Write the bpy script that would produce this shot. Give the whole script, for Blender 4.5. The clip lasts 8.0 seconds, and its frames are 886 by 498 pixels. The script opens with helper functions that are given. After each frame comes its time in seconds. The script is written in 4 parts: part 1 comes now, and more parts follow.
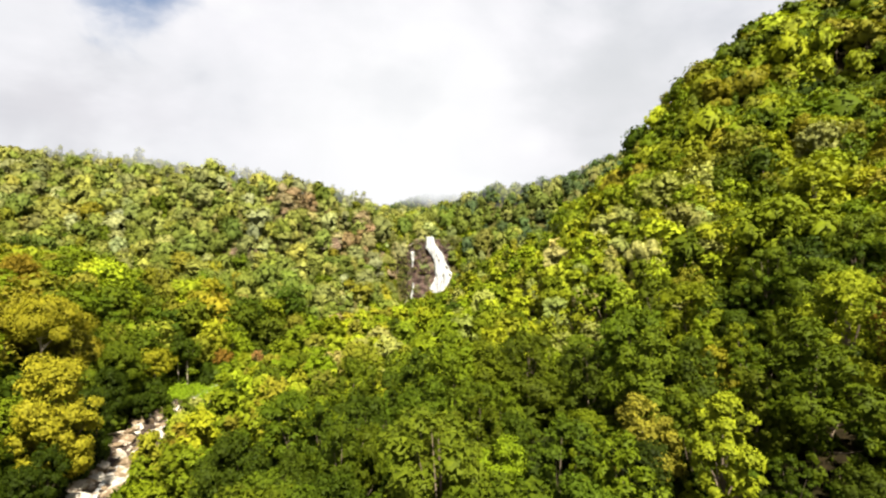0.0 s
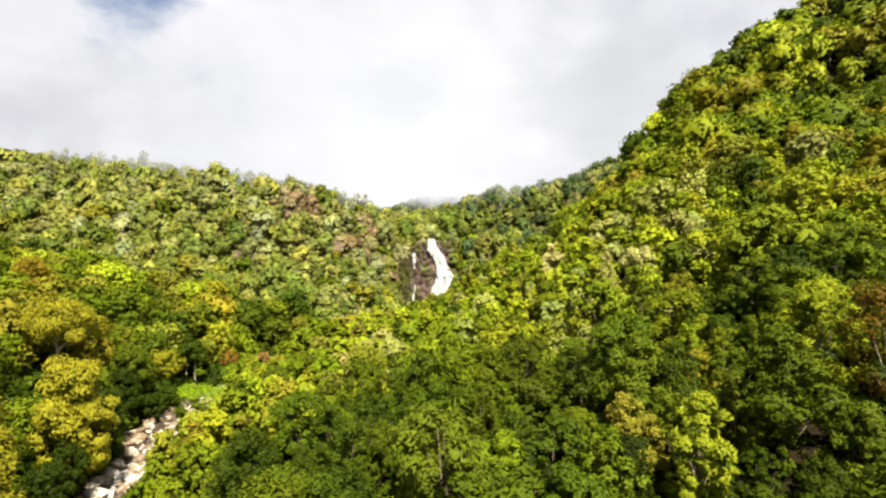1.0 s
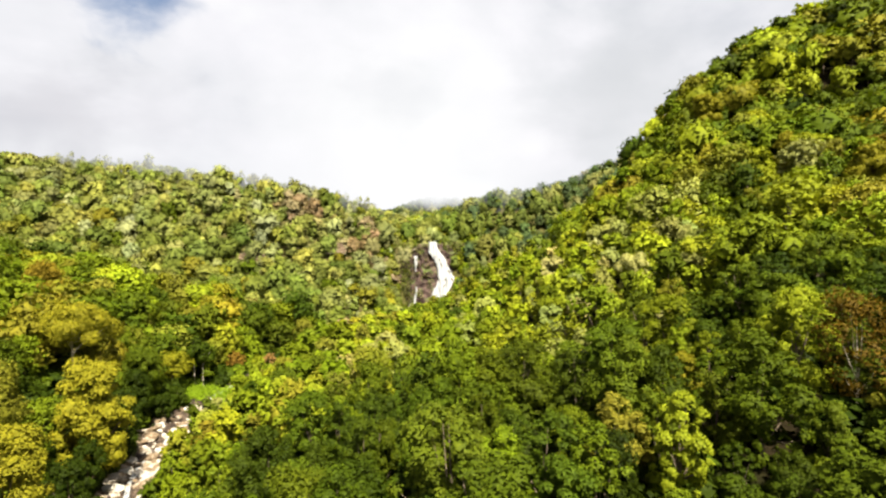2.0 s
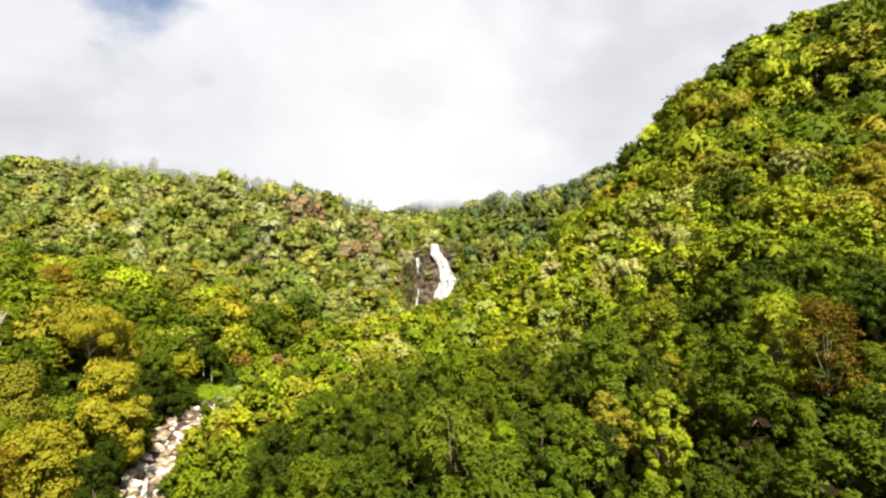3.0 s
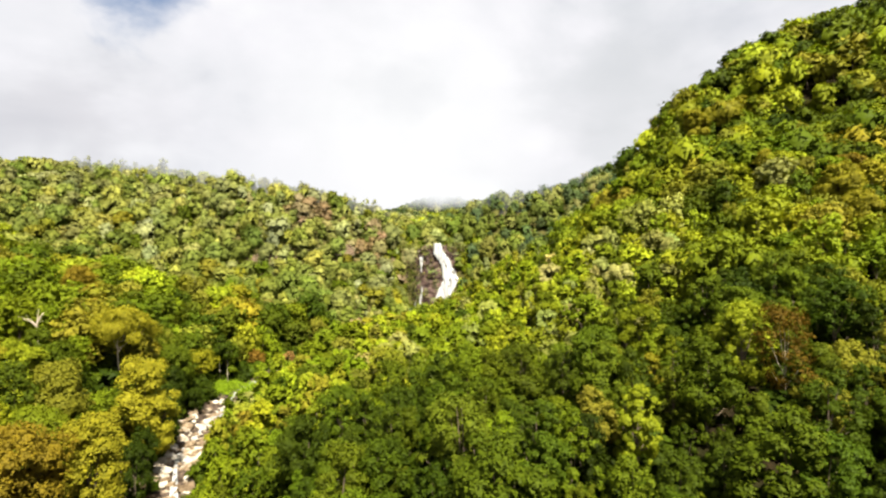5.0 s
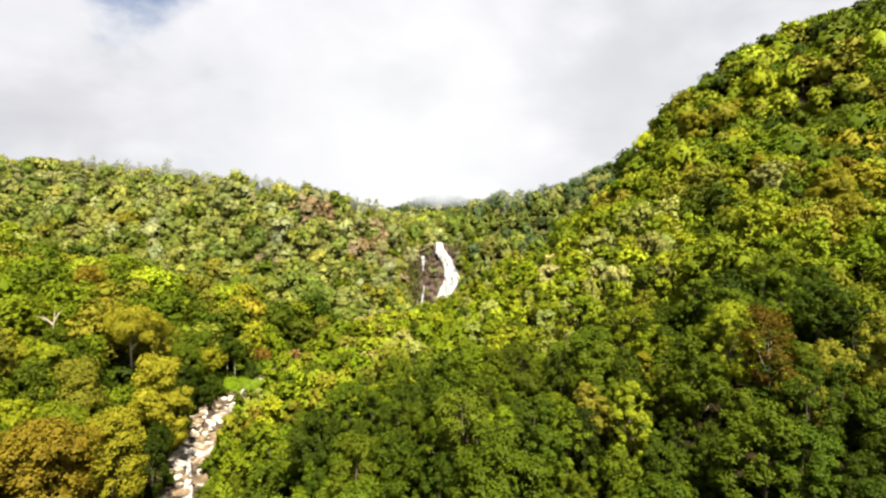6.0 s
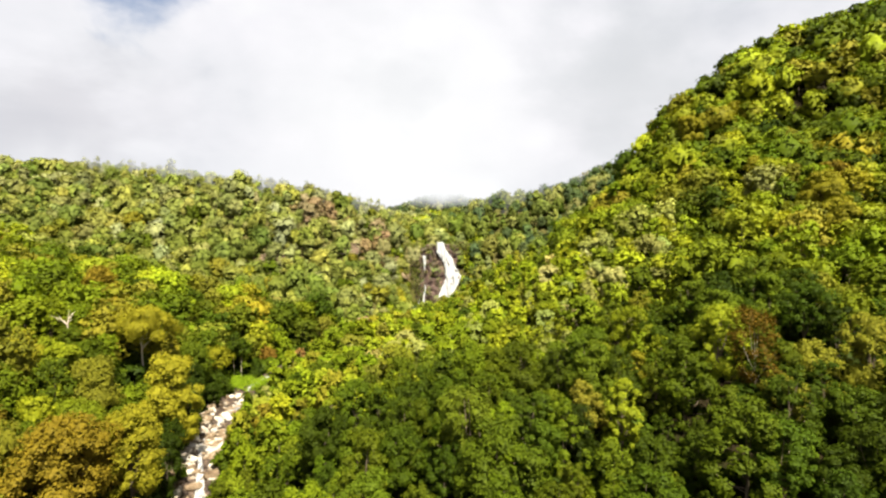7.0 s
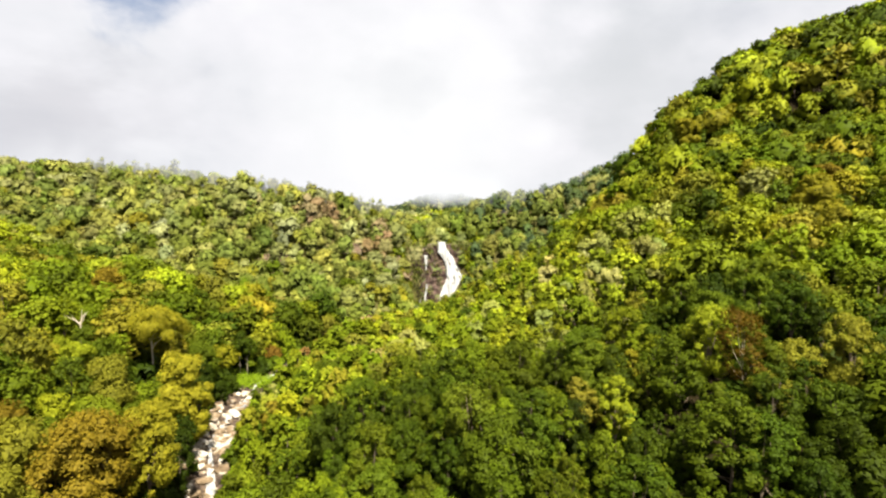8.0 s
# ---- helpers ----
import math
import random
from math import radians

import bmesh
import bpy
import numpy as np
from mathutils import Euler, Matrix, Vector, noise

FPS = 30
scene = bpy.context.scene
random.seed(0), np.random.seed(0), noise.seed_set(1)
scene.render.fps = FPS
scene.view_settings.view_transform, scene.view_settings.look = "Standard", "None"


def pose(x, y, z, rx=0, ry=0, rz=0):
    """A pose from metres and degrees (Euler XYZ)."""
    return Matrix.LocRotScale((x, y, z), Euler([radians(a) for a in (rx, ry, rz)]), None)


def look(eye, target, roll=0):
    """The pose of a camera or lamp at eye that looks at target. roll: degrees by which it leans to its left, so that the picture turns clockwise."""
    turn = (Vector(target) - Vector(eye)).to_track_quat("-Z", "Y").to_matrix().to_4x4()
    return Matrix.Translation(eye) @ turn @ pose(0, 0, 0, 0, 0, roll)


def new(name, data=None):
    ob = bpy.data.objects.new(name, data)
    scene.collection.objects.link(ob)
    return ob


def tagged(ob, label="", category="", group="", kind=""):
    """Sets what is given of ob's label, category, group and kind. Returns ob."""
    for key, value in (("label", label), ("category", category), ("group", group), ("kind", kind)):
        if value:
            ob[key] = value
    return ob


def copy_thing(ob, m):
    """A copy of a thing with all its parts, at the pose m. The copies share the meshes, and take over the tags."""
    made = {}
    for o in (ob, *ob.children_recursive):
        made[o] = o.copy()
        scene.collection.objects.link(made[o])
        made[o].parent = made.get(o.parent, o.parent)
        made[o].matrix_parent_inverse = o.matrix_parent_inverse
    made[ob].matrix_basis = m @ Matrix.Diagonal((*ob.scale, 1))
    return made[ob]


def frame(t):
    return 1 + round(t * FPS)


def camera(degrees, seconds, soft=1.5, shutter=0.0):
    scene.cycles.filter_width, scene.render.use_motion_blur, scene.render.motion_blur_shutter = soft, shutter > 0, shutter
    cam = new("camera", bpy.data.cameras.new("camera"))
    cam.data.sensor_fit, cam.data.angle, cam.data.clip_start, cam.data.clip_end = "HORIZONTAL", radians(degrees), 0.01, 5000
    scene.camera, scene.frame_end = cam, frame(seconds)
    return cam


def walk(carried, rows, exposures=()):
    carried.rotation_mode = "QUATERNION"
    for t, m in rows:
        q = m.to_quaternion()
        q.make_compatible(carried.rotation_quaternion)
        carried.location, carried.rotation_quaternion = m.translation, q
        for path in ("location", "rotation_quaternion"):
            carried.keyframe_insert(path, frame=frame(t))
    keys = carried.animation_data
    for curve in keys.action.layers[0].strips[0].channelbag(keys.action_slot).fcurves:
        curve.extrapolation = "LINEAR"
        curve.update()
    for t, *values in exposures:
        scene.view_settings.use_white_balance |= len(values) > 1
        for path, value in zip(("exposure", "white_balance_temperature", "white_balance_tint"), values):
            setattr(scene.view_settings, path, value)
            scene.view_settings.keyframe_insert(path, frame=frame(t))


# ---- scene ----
cam = camera(88.1, 8.0, soft=2.35)
METRES, EYE, TILT, LEAN, TURN = 40.0, 60.0, 0.0, 0.0, 0.0
ROWS = [
    (0.0, 0.0, 0.0, 0.0, 0.0, 0.0, -0.0),
    (0.5, -0.0042, -0.052, 0.0139, 0.04, 0.03, -0.0),
    (1.0, -0.0093, -0.1144, 0.0306, 0.09, 0.11, -0.01),
    (1.5, -0.0138, -0.1713, 0.046, 0.14, 0.18, -0.01),
    (3.0, -0.0311, -0.3692, 0.0981, 0.32, 0.3, -0.02),
    (3.5, -0.0369, -0.4303, 0.1148, 0.37, 0.25, -0.02),
    (4.0, -0.0439, -0.4987, 0.134, 0.43, 0.12, -0.02),
    (4.5, -0.0503, -0.5573, 0.1505, 0.48, -0.02, -0.01),
    (6.0, -0.0721, -0.7386, 0.2013, 0.64, -0.49, 0.01),
    (6.5, -0.0783, -0.7914, 0.2153, 0.68, -0.59, 0.03),
    (7.0, -0.0846, -0.8509, 0.2309, 0.72, -0.68, 0.06),
    (7.5, -0.0894, -0.9025, 0.244, 0.76, -0.76, 0.1),
    (8.0, -0.0939, -0.9612, 0.2587, 0.81, -0.86, 0.13),
]
EXPOSURE = 2.0
walk(cam, [(t, pose(0, 0, EYE, TILT, LEAN, TURN) @ pose(METRES * x, METRES * y, METRES * z, 90 + pitch, roll, yaw)) for t, x, y, z, yaw, pitch, roll in ROWS],
     [(0.0, EXPOSURE), (8.0, EXPOSURE)])

# ---- sky and sun ----
SUN_FROM = Vector((0.20, -0.45, 0.87)).normalized()
SUN_UP = math.asin(SUN_FROM.z)
SUN_ROUND = math.atan2(SUN_FROM.x, SUN_FROM.y)

sun = new("sun", bpy.data.lights.new("sun", "SUN"))
sun.data.energy, sun.data.angle, sun.data.color = 5.0, radians(1.0), (1.0, 0.93, 0.77)
sun.matrix_world = look(SUN_FROM * 500, (0, 0, 0))


class Nodes:
    """Short-hand for node trees."""

    def __init__(self, tree):
        self.tree = tree
        tree.nodes.clear()

    def add(self, kind, inputs=None):
        node = self.tree.nodes.new(kind)
        for key, value in (inputs or {}).items():
            if isinstance(value, bpy.types.NodeSocket):
                self.tree.links.new(value, node.inputs[key])
            else:
                node.inputs[key].default_value = value
        return node

    def math(self, op, a, b=0.0, clamp=False):
        node = self.add("ShaderNodeMath", {0: a, 1: b})
        node.operation, node.use_clamp = op, clamp
        return node.outputs[0]

    def away(self, a, b):
        node = self.add("ShaderNodeVectorMath", {0: a, 1: b})
        node.operation = "DISTANCE"
        return node.outputs["Value"]

    def ease(self, value, low, high, start, end):
        node = self.add("ShaderNodeMapRange", {0: value, 1: low, 2: high, 3: start, 4: end})
        node.interpolation_type = "SMOOTHSTEP"
        return node.outputs[0]

    def attribute(self, name):
        node = self.add("ShaderNodeAttribute")
        node.attribute_name = name
        return node.outputs["Color"]

    def noise(self, vector, scale, detail=4.0, rough=0.55, distortion=0.0):
        return self.add("ShaderNodeTexNoise", {"Vector": vector, "Scale": scale, "Detail": detail, "Roughness": rough, "Distortion": distortion}).outputs["Fac"]

    def ramp(self, fac, stops):
        node = self.add("ShaderNodeValToRGB", {"Fac": fac})
        while len(node.color_ramp.elements) < len(stops):
            node.color_ramp.elements.new(0.5)
        for element, (at, colour) in zip(node.color_ramp.elements, stops):
            element.position, element.color = at, (*colour, 1.0)
        return node.outputs["Color"]

    def mix(self, fac, a, b, blend="MIX"):
        node = self.add("ShaderNodeMix")
        node.data_type, node.blend_type = "RGBA", blend
        for key, value in ((0, fac), (6, a), (7, b)):
            if isinstance(value, bpy.types.NodeSocket):
                self.tree.links.new(value, node.inputs[key])
            else:
                node.inputs[key].default_value = value
        return node.outputs[2]


def make_sky():
    world = bpy.data.worlds.new("sky")
    world.use_nodes = True
    scene.world = world
    n = Nodes(world.node_tree)
    sky = n.add("ShaderNodeTexSky")
    sky.sky_type, sky.sun_disc, sky.sun_elevation, sky.sun_rotation = "NISHITA", False, SUN_UP, SUN_ROUND
    blue = n.mix(1.0, sky.outputs["Color"], (0.1, 0.1, 0.1, 1), "MULTIPLY")
    way = n.add("ShaderNodeTexCoord").outputs["Generated"]
    shifted = n.add("ShaderNodeMapping", {"Vector": way, "Location": (0.9, 0.35, 2.1), "Scale": (1.0, 1.0, 1.7)}).outputs[0]
    billow = n.noise(shifted, 2.3, 6.0, 0.5, 0.3)
    fine = n.noise(shifted, 7.0, 5.0, 0.5, 0.2)
    body = n.math("ADD", n.math("MULTIPLY", billow, 0.8), n.math("MULTIPLY", fine, 0.2))
    cloud = n.ramp(body, [(0.36, (0.45, 0.465, 0.50)), (0.48, (0.57, 0.573, 0.597)), (0.57, (0.625, 0.62, 0.645)), (0.64, (0.66, 0.66, 0.665))])
    # bright haze low over the valley's head
    low = n.away(way, (-0.08, 0.98, 0.2))
    glow = n.ease(low, 0.05, 0.42, 0.85, 0.0)
    cloud = n.mix(glow, cloud, (0.69, 0.69, 0.69, 1))
    # grey undersides in the cloud cover
    for middle, near, far, depth, grey in (
        ((0.339, 0.898, 0.278), 0.03, 0.22, 0.75, (0.475, 0.487, 0.5)),
        ((0.198, 0.911, 0.361), 0.02, 0.12, 0.25, (0.5, 0.513, 0.53)),
        ((-0.109, 0.936, 0.336), 0.01, 0.13, 0.4, (0.525, 0.535, 0.555)),
        ((-0.635, 0.741, 0.216), 0.02, 0.13, 0.6, (0.455, 0.45, 0.475)),
        ((-0.527, 0.815, 0.242), 0.01, 0.10, 0.3, (0.48, 0.477, 0.5)),
    ):
        gone = n.math("ADD", n.away(way, middle), n.math("MULTIPLY", n.math("SUBTRACT", billow, 0.5), 0.3))
        gone = n.math("ADD", gone, n.math("MULTIPLY", n.math("SUBTRACT", fine, 0.5), 0.16))
        cloud = n.mix(n.ease(gone, near, far, depth, 0.0), cloud, (*grey, 1))
    # the rift of blue high in the cloud cover
    rift = n.away(way, (-0.505, 0.74, 0.444))
    rift = n.math("ADD", rift, n.math("MULTIPLY", n.math("SUBTRACT", fine, 0.5), 0.22))
    gap = n.ease(rift, 0.02, 0.10, 0.9, 0.0)
    colour = n.mix(gap, cloud, blue)
    back = n.add("ShaderNodeBackground", {"Color": colour, "Strength": 0.378})
    n.add("ShaderNodeOutputWorld", {"Surface": back.outputs[0]})


make_sky()


# ---- materials ----
def material(name):
    made = bpy.data.materials.new(name)
    made.use_nodes = True
    return made, Nodes(made.node_tree)


def leaf_material(name, joined):
    """Foliage: the tree's own green, each leaf spray a little different, some light let through."""
    made, n = material(name)
    if joined:
        own = n.attribute("leaf_colour")
    else:
        own = n.add("ShaderNodeObjectInfo").outputs["Color"]
    spray = n.add("ShaderNodeNewGeometry").outputs["Random Per Island"]
    place = n.add("ShaderNodeTexCoord").outputs["Object"]
    patch = n.noise(place, 0.55, 3.0)
    spread = [(0.0, (0.8, 0.82, 0.8)), (0.5, (0.98, 0.99, 0.97)), (1.0, (1.2, 1.18, 1.1))] if joined else [(0.0, (0.74, 0.77, 0.74)), (0.5, (0.98, 0.99, 0.96)), (1.0, (1.26, 1.23, 1.12))]
    shift = n.ramp(spray, spread)
    colour = n.mix(1.0, own, shift, "MULTIPLY")
    young = n.mix(n.math("MULTIPLY", n.math("SUBTRACT", patch, 0.45, True), 1.6, True), colour, n.mix(1.0, colour, (1.16, 1.18, 0.9, 1), "MULTIPLY"))
    body = n.add("ShaderNodeBsdfPrincipled", {"Base Color": young, "Roughness": 0.6, "Specular IOR Level": 0.04})
    thin = n.add("ShaderNodeBsdfTranslucent", {"Color": n.mix(1.0, young, (1.15, 1.1, 0.6, 1), "MULTIPLY")})
    both = n.add("ShaderNodeMixShader", {0: 0.2, 1: body.outputs[0], 2: thin.outputs[0]})
    n.add("ShaderNodeOutputMaterial", {"Surface": both.outputs[0]})
    return made


def bark_material(name, dark, light):
    made, n = material(name)
    place = n.add("ShaderNodeTexCoord").outputs["Object"]
    long = n.add("ShaderNodeMapping", {"Vector": place, "Scale": (1.0, 1.0, 0.2)}).outputs[0]
    grain = n.noise(long, 6.0, 6.0, 0.65)
    stain = n.noise(place, 0.7, 3.0)
    colour = n.ramp(n.math("ADD", n.math("MULTIPLY", grain, 0.6), n.math("MULTIPLY", stain, 0.4)), [(0.35, dark), (0.65, light)])
    bump = n.add("ShaderNodeBump", {"Height": grain, "Strength": 0.6, "Distance": 0.06})
    body = n.add("ShaderNodeBsdfPrincipled", {"Base Color": colour, "Roughness": 0.9, "Specular IOR Level": 0.1, "Normal": bump.outputs[0]})
    n.add("ShaderNodeOutputMaterial", {"Surface": body.outputs[0]})
    return made


def rock_material(name, stops, scale, moss=0.0, wet=0.75):
    made, n = material(name)
    place = n.add("ShaderNodeNewGeometry").outputs["Position"]
    pick = n.add("ShaderNodeObjectInfo").outputs["Random"]
    broad = n.noise(place, scale, 5.0, 0.6, 0.6)
    fine = n.noise(place, scale * 9, 6.0, 0.65)
    fac = n.math("ADD", n.math("ADD", n.math("MULTIPLY", broad, 0.6), n.math("MULTIPLY", fine, 0.3)), n.math("MULTIPLY", n.math("SUBTRACT", pick, 0.4), 0.25))
    colour = n.ramp(fac, stops)
    if moss:
        up = n.add("ShaderNodeSeparateXYZ", {0: n.add("ShaderNodeNewGeometry").outputs["Normal"]}).outputs["Z"]
        spread = n.math("MULTIPLY", n.math("ADD", n.math("MULTIPLY", up, 0.5), n.math("MULTIPLY", n.math("SUBTRACT", n.noise(place, scale * 1.3, 4.0), 0.56), 4.0)), moss * 2, True)
        colour = n.mix(spread, colour, (0.075, 0.11, 0.02, 1))
    bump = n.add("ShaderNodeBump", {"Height": fine, "Strength": 0.7, "Distance": 0.25})
    body = n.add("ShaderNodeBsdfPrincipled", {"Base Color": colour, "Roughness": wet, "Specular IOR Level": 0.2, "Normal": bump.outputs[0]})
    n.add("ShaderNodeOutputMaterial", {"Surface": body.outputs[0]})
    return made


def ground_material():
    """Forest floor: leaf litter, bare reddish soil and undergrowth."""
    made, n = material("forest_floor")
    place = n.add("ShaderNodeNewGeometry").outputs["Position"]
    broad = n.noise(place, 0.03, 4.0)
    litter = n.noise(place, 0.9, 6.0, 0.7)
    # soil kept near black so that gaps between crowns read as shaded
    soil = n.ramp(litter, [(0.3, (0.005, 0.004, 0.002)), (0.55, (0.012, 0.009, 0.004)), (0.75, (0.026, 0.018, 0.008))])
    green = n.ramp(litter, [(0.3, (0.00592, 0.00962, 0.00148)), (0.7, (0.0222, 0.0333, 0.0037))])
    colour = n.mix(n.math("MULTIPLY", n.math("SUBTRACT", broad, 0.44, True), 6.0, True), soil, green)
    # dry grass and pale soil on the open far slopes, pale partly for distance haze
    far = n.add("ShaderNodeSeparateXYZ", {0: place}).outputs["Y"]
    straw = n.ramp(litter, [(0.3, (0.045, 0.04, 0.012)), (0.7, (0.12, 0.105, 0.035))])
    colour = n.mix(n.ease(far, 270.0, 330.0, 0.0, 0.6), colour, straw)
    bump = n.add("ShaderNodeBump", {"Height": litter, "Strength": 0.8, "Distance": 0.4})
    body = n.add("ShaderNodeBsdfPrincipled", {"Base Color": colour, "Roughness": 0.95, "Specular IOR Level": 0.03, "Normal": bump.outputs[0]})
    n.add("ShaderNodeOutputMaterial", {"Surface": body.outputs[0]})
    return made


def water_material(name, foam_low, foam_high, stretch, foam_colour, relief):
    """Broken white water over a dark wet bed."""
    made, n = material(name)
    place = n.add("ShaderNodeTexCoord").outputs["Object"]
    run = n.add("ShaderNodeMapping", {"Vector": place, "Scale": stretch}).outputs[0]
    streak = n.noise(run, 1.0, 6.0, 0.65, 0.4)
    foam = n.ramp(streak, [(foam_low, (0, 0, 0)), (foam_high, (1, 1, 1))])
    colour = n.mix(foam, (0.07, 0.07, 0.068, 1), foam_colour)
    rough = n.add("ShaderNodeMapRange", {0: foam, 3: 0.15, 4: 0.8}).outputs[0]
    bump = n.add("ShaderNodeBump", {"Height": streak, "Strength": relief, "Distance": 0.3})
    body = n.add("ShaderNodeBsdfPrincipled", {"Base Color": colour, "Roughness": rough, "Normal": bump.outputs[0]})
    n.add("ShaderNodeOutputMaterial", {"Surface": body.outputs[0]})
    return made


def mist_material():
    """Low cloud, dense in its middle and thin at its torn edge."""
    made, n = material("low_cloud")
    place = n.add("ShaderNodeTexCoord").outputs["Object"]
    high = n.add("ShaderNodeSeparateXYZ", {0: place}).outputs["Z"]
    wisps = n.noise(place, 0.018, 5.0, 0.55)
    level = n.math("ADD", high, n.math("MULTIPLY", n.math("SUBTRACT", wisps, 0.5), 34.0))
    dense = n.ease(level, -30.0, 4.0, 0.0, 1.0)
    fade = n.ease(high, 15.0, 65.0, 1.0, 0.0)
    wide = n.math("ABSOLUTE", n.add("ShaderNodeSeparateXYZ", {0: place}).outputs["X"])
    fade = n.math("MULTIPLY", fade, n.ease(wide, 90.0, 165.0, 1.0, 0.0))
    clear = n.add("ShaderNodeBsdfTransparent")
    # the cloud's white is emitted at sky strength, not lit by the sun
    white = n.add("ShaderNodeEmission", {"Color": (0.67, 0.675, 0.68, 1), "Strength": 0.378})
    both = n.add("ShaderNodeMixShader", {0: n.math("MULTIPLY", dense, fade), 1: clear.outputs[0], 2: white.outputs[0]})
    n.add("ShaderNodeOutputMaterial", {"Surface": both.outputs[0]})
    return made


def veil_material():
    """A glowing torn veil for haze and thin cloud, as thick as its veil value says."""
    made, n = material("glowing_veil")
    place = n.add("ShaderNodeNewGeometry").outputs["Position"]
    thick = n.add("ShaderNodeSeparateColor", {0: n.attribute("veil")}).outputs[0]
    torn = n.ease(n.noise(place, 0.02, 5.0, 0.55), 0.3, 0.7, 0.55, 1.3)
    clear = n.add("ShaderNodeBsdfTransparent")
    # haze is added as emitted white, matched to the sky
    white = n.add("ShaderNodeEmission", {"Color": (0.64, 0.645, 0.66, 1), "Strength": 0.378})
    both = n.add("ShaderNodeMixShader", {0: n.math("MULTIPLY", thick, torn, True), 1: clear.outputs[0], 2: white.outputs[0]})
    n.add("ShaderNodeOutputMaterial", {"Surface": both.outputs[0]})
    return made


LEAF_JOINED = leaf_material("forest_foliage", True)
LEAF = leaf_material("tree_foliage", False)
BARK = bark_material("grey_brown_bark", (0.0518, 0.037, 0.0259), (0.178, 0.141, 0.0962))
PALE_BARK = bark_material("pale_bark", (0.222, 0.178, 0.126), (0.503, 0.444, 0.355))
FLOOR = ground_material()
BED_ROCK = rock_material("stream_boulder", [(0.28, (0.045, 0.028, 0.014)), (0.46, (0.16, 0.115, 0.07)), (0.62, (0.40, 0.375, 0.325))], 0.4)
CLIFF_ROCK = rock_material("wet_cliff_rock", [(0.32, (0.02, 0.012, 0.011)), (0.48, (0.085, 0.054, 0.044)), (0.64, (0.25, 0.18, 0.145))], 0.16, moss=0.5, wet=0.9)
DRY_ROCK = rock_material("dry_cliff_rock", [(0.3, (0.037, 0.0207, 0.0133)), (0.5, (0.126, 0.0851, 0.0555)), (0.7, (0.222, 0.17, 0.118))], 0.2, moss=0.5)
FALL_WATER = water_material("falling_water", 0.36, 0.56, (0.75, 0.3, 0.05), (0.29, 0.295, 0.30, 1), 0.5)
GRAVEL = rock_material("stream_gravel", [(0.34, (0.016, 0.010, 0.007)), (0.5, (0.095, 0.066, 0.046)), (0.66, (0.26, 0.21, 0.165))], 0.7)
STREAM_WATER = water_material("stream_water", 0.38, 0.54, (0.6, 0.35, 0.6), (0.28, 0.28, 0.275, 1), 0.9)
MIST = mist_material()
VEIL = veil_material()

# leaf colours
LEAVES = {
    # the darkest kinds also put shade into the leaf colour
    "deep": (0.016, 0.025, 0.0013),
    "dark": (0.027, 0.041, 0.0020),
    "green": (0.046, 0.062, 0.0028),
    "fresh": (0.084, 0.109, 0.004),
    "lime": (0.142, 0.164, 0.0075),
    "olive": (0.108, 0.106, 0.009),
    "yellow": (0.16, 0.146, 0.009),
    "ochre": (0.118, 0.086, 0.007),
    "brown": (0.114, 0.067, 0.0094),
    "rust": (0.062, 0.038, 0.0030),
    # several kinds below are paled and greyed to carry distance haze
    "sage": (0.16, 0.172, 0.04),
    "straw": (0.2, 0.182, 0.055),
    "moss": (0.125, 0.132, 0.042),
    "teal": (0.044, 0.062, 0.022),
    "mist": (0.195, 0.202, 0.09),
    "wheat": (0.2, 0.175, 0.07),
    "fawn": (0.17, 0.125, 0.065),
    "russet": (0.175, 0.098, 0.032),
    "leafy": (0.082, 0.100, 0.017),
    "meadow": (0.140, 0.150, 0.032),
    "pale": (0.274, 0.266, 0.0866),
}

# ---- the lie of the land: stream, crests and slopes, as (x, y, height) ----
STREAM = [(-45, -120, -14), (-50, -20, -10), (-61, 50, -7), (-73.5, 88, -4), (-85, 120, -2), (-95, 147, -0.5), (-95, 176, 1.5), (-86, 210, 4), (-66, 262, 6), (-40, 330, 8), (-20, 378, 9)]
UPPER_STREAM = [(-13, 414, 66), (-20, 500, 80), (-27, 634, 100), (-35, 820, 118)]
SPUR = [(-5, -60, 4), (2, 0, 19), (5, 28, 31), (25, 42, 31), (0, 65, 31), (25, 84, 33), (20, 118, 35), (-2, 153, 26), (-4, 192, 23), (15, 250, 36), (-6, 300, 16)]
SPUR_FLANK = [(-30, 0, 4), (-12, 62, 25), (-30, 74, 16), (-28, 116, 22), (-60, 110, 12), (-20, 153, 22), (-70, 181, 5), (-54, 198, 17), (-5, 250, 20), (-48, 236, 10)]
RIGHT_SLOPE = [(60, -50, 8), (140, -30, 38), (45, 12, 21), (85, 15, 30), (52, 50, 41), (67, 42, 37), (47, 107, 50), (62, 107, 54), (92, 129, 66), (118, 110, 66), (124, 124, 76), (117, 149, 87), (153, 181, 103), (116, 200, 118), (146, 207, 126), (200, 120, 105), (320, 120, 150)]
RIGHT_CREST = [(62, 219, 71), (92, 218, 92), (108, 222, 112), (122, 225, 129), (148, 239, 150), (178, 257, 171), (205, 270, 188), (255, 290, 207), (320, 320, 226), (460, 380, 262)]
BEHIND_CREST = [(75, 290, 52), (136, 326, 118), (50, 330, 40), (240, 370, 168), (420, 520, 205)]
MIDDLE_CREST = [(43, 390, 60), (16, 392, 52), (86, 400, 76), (32, 444, 101), (66, 440, 103), (130, 490, 121), (172, 523, 142), (260, 570, 165), (60, 540, 96)]
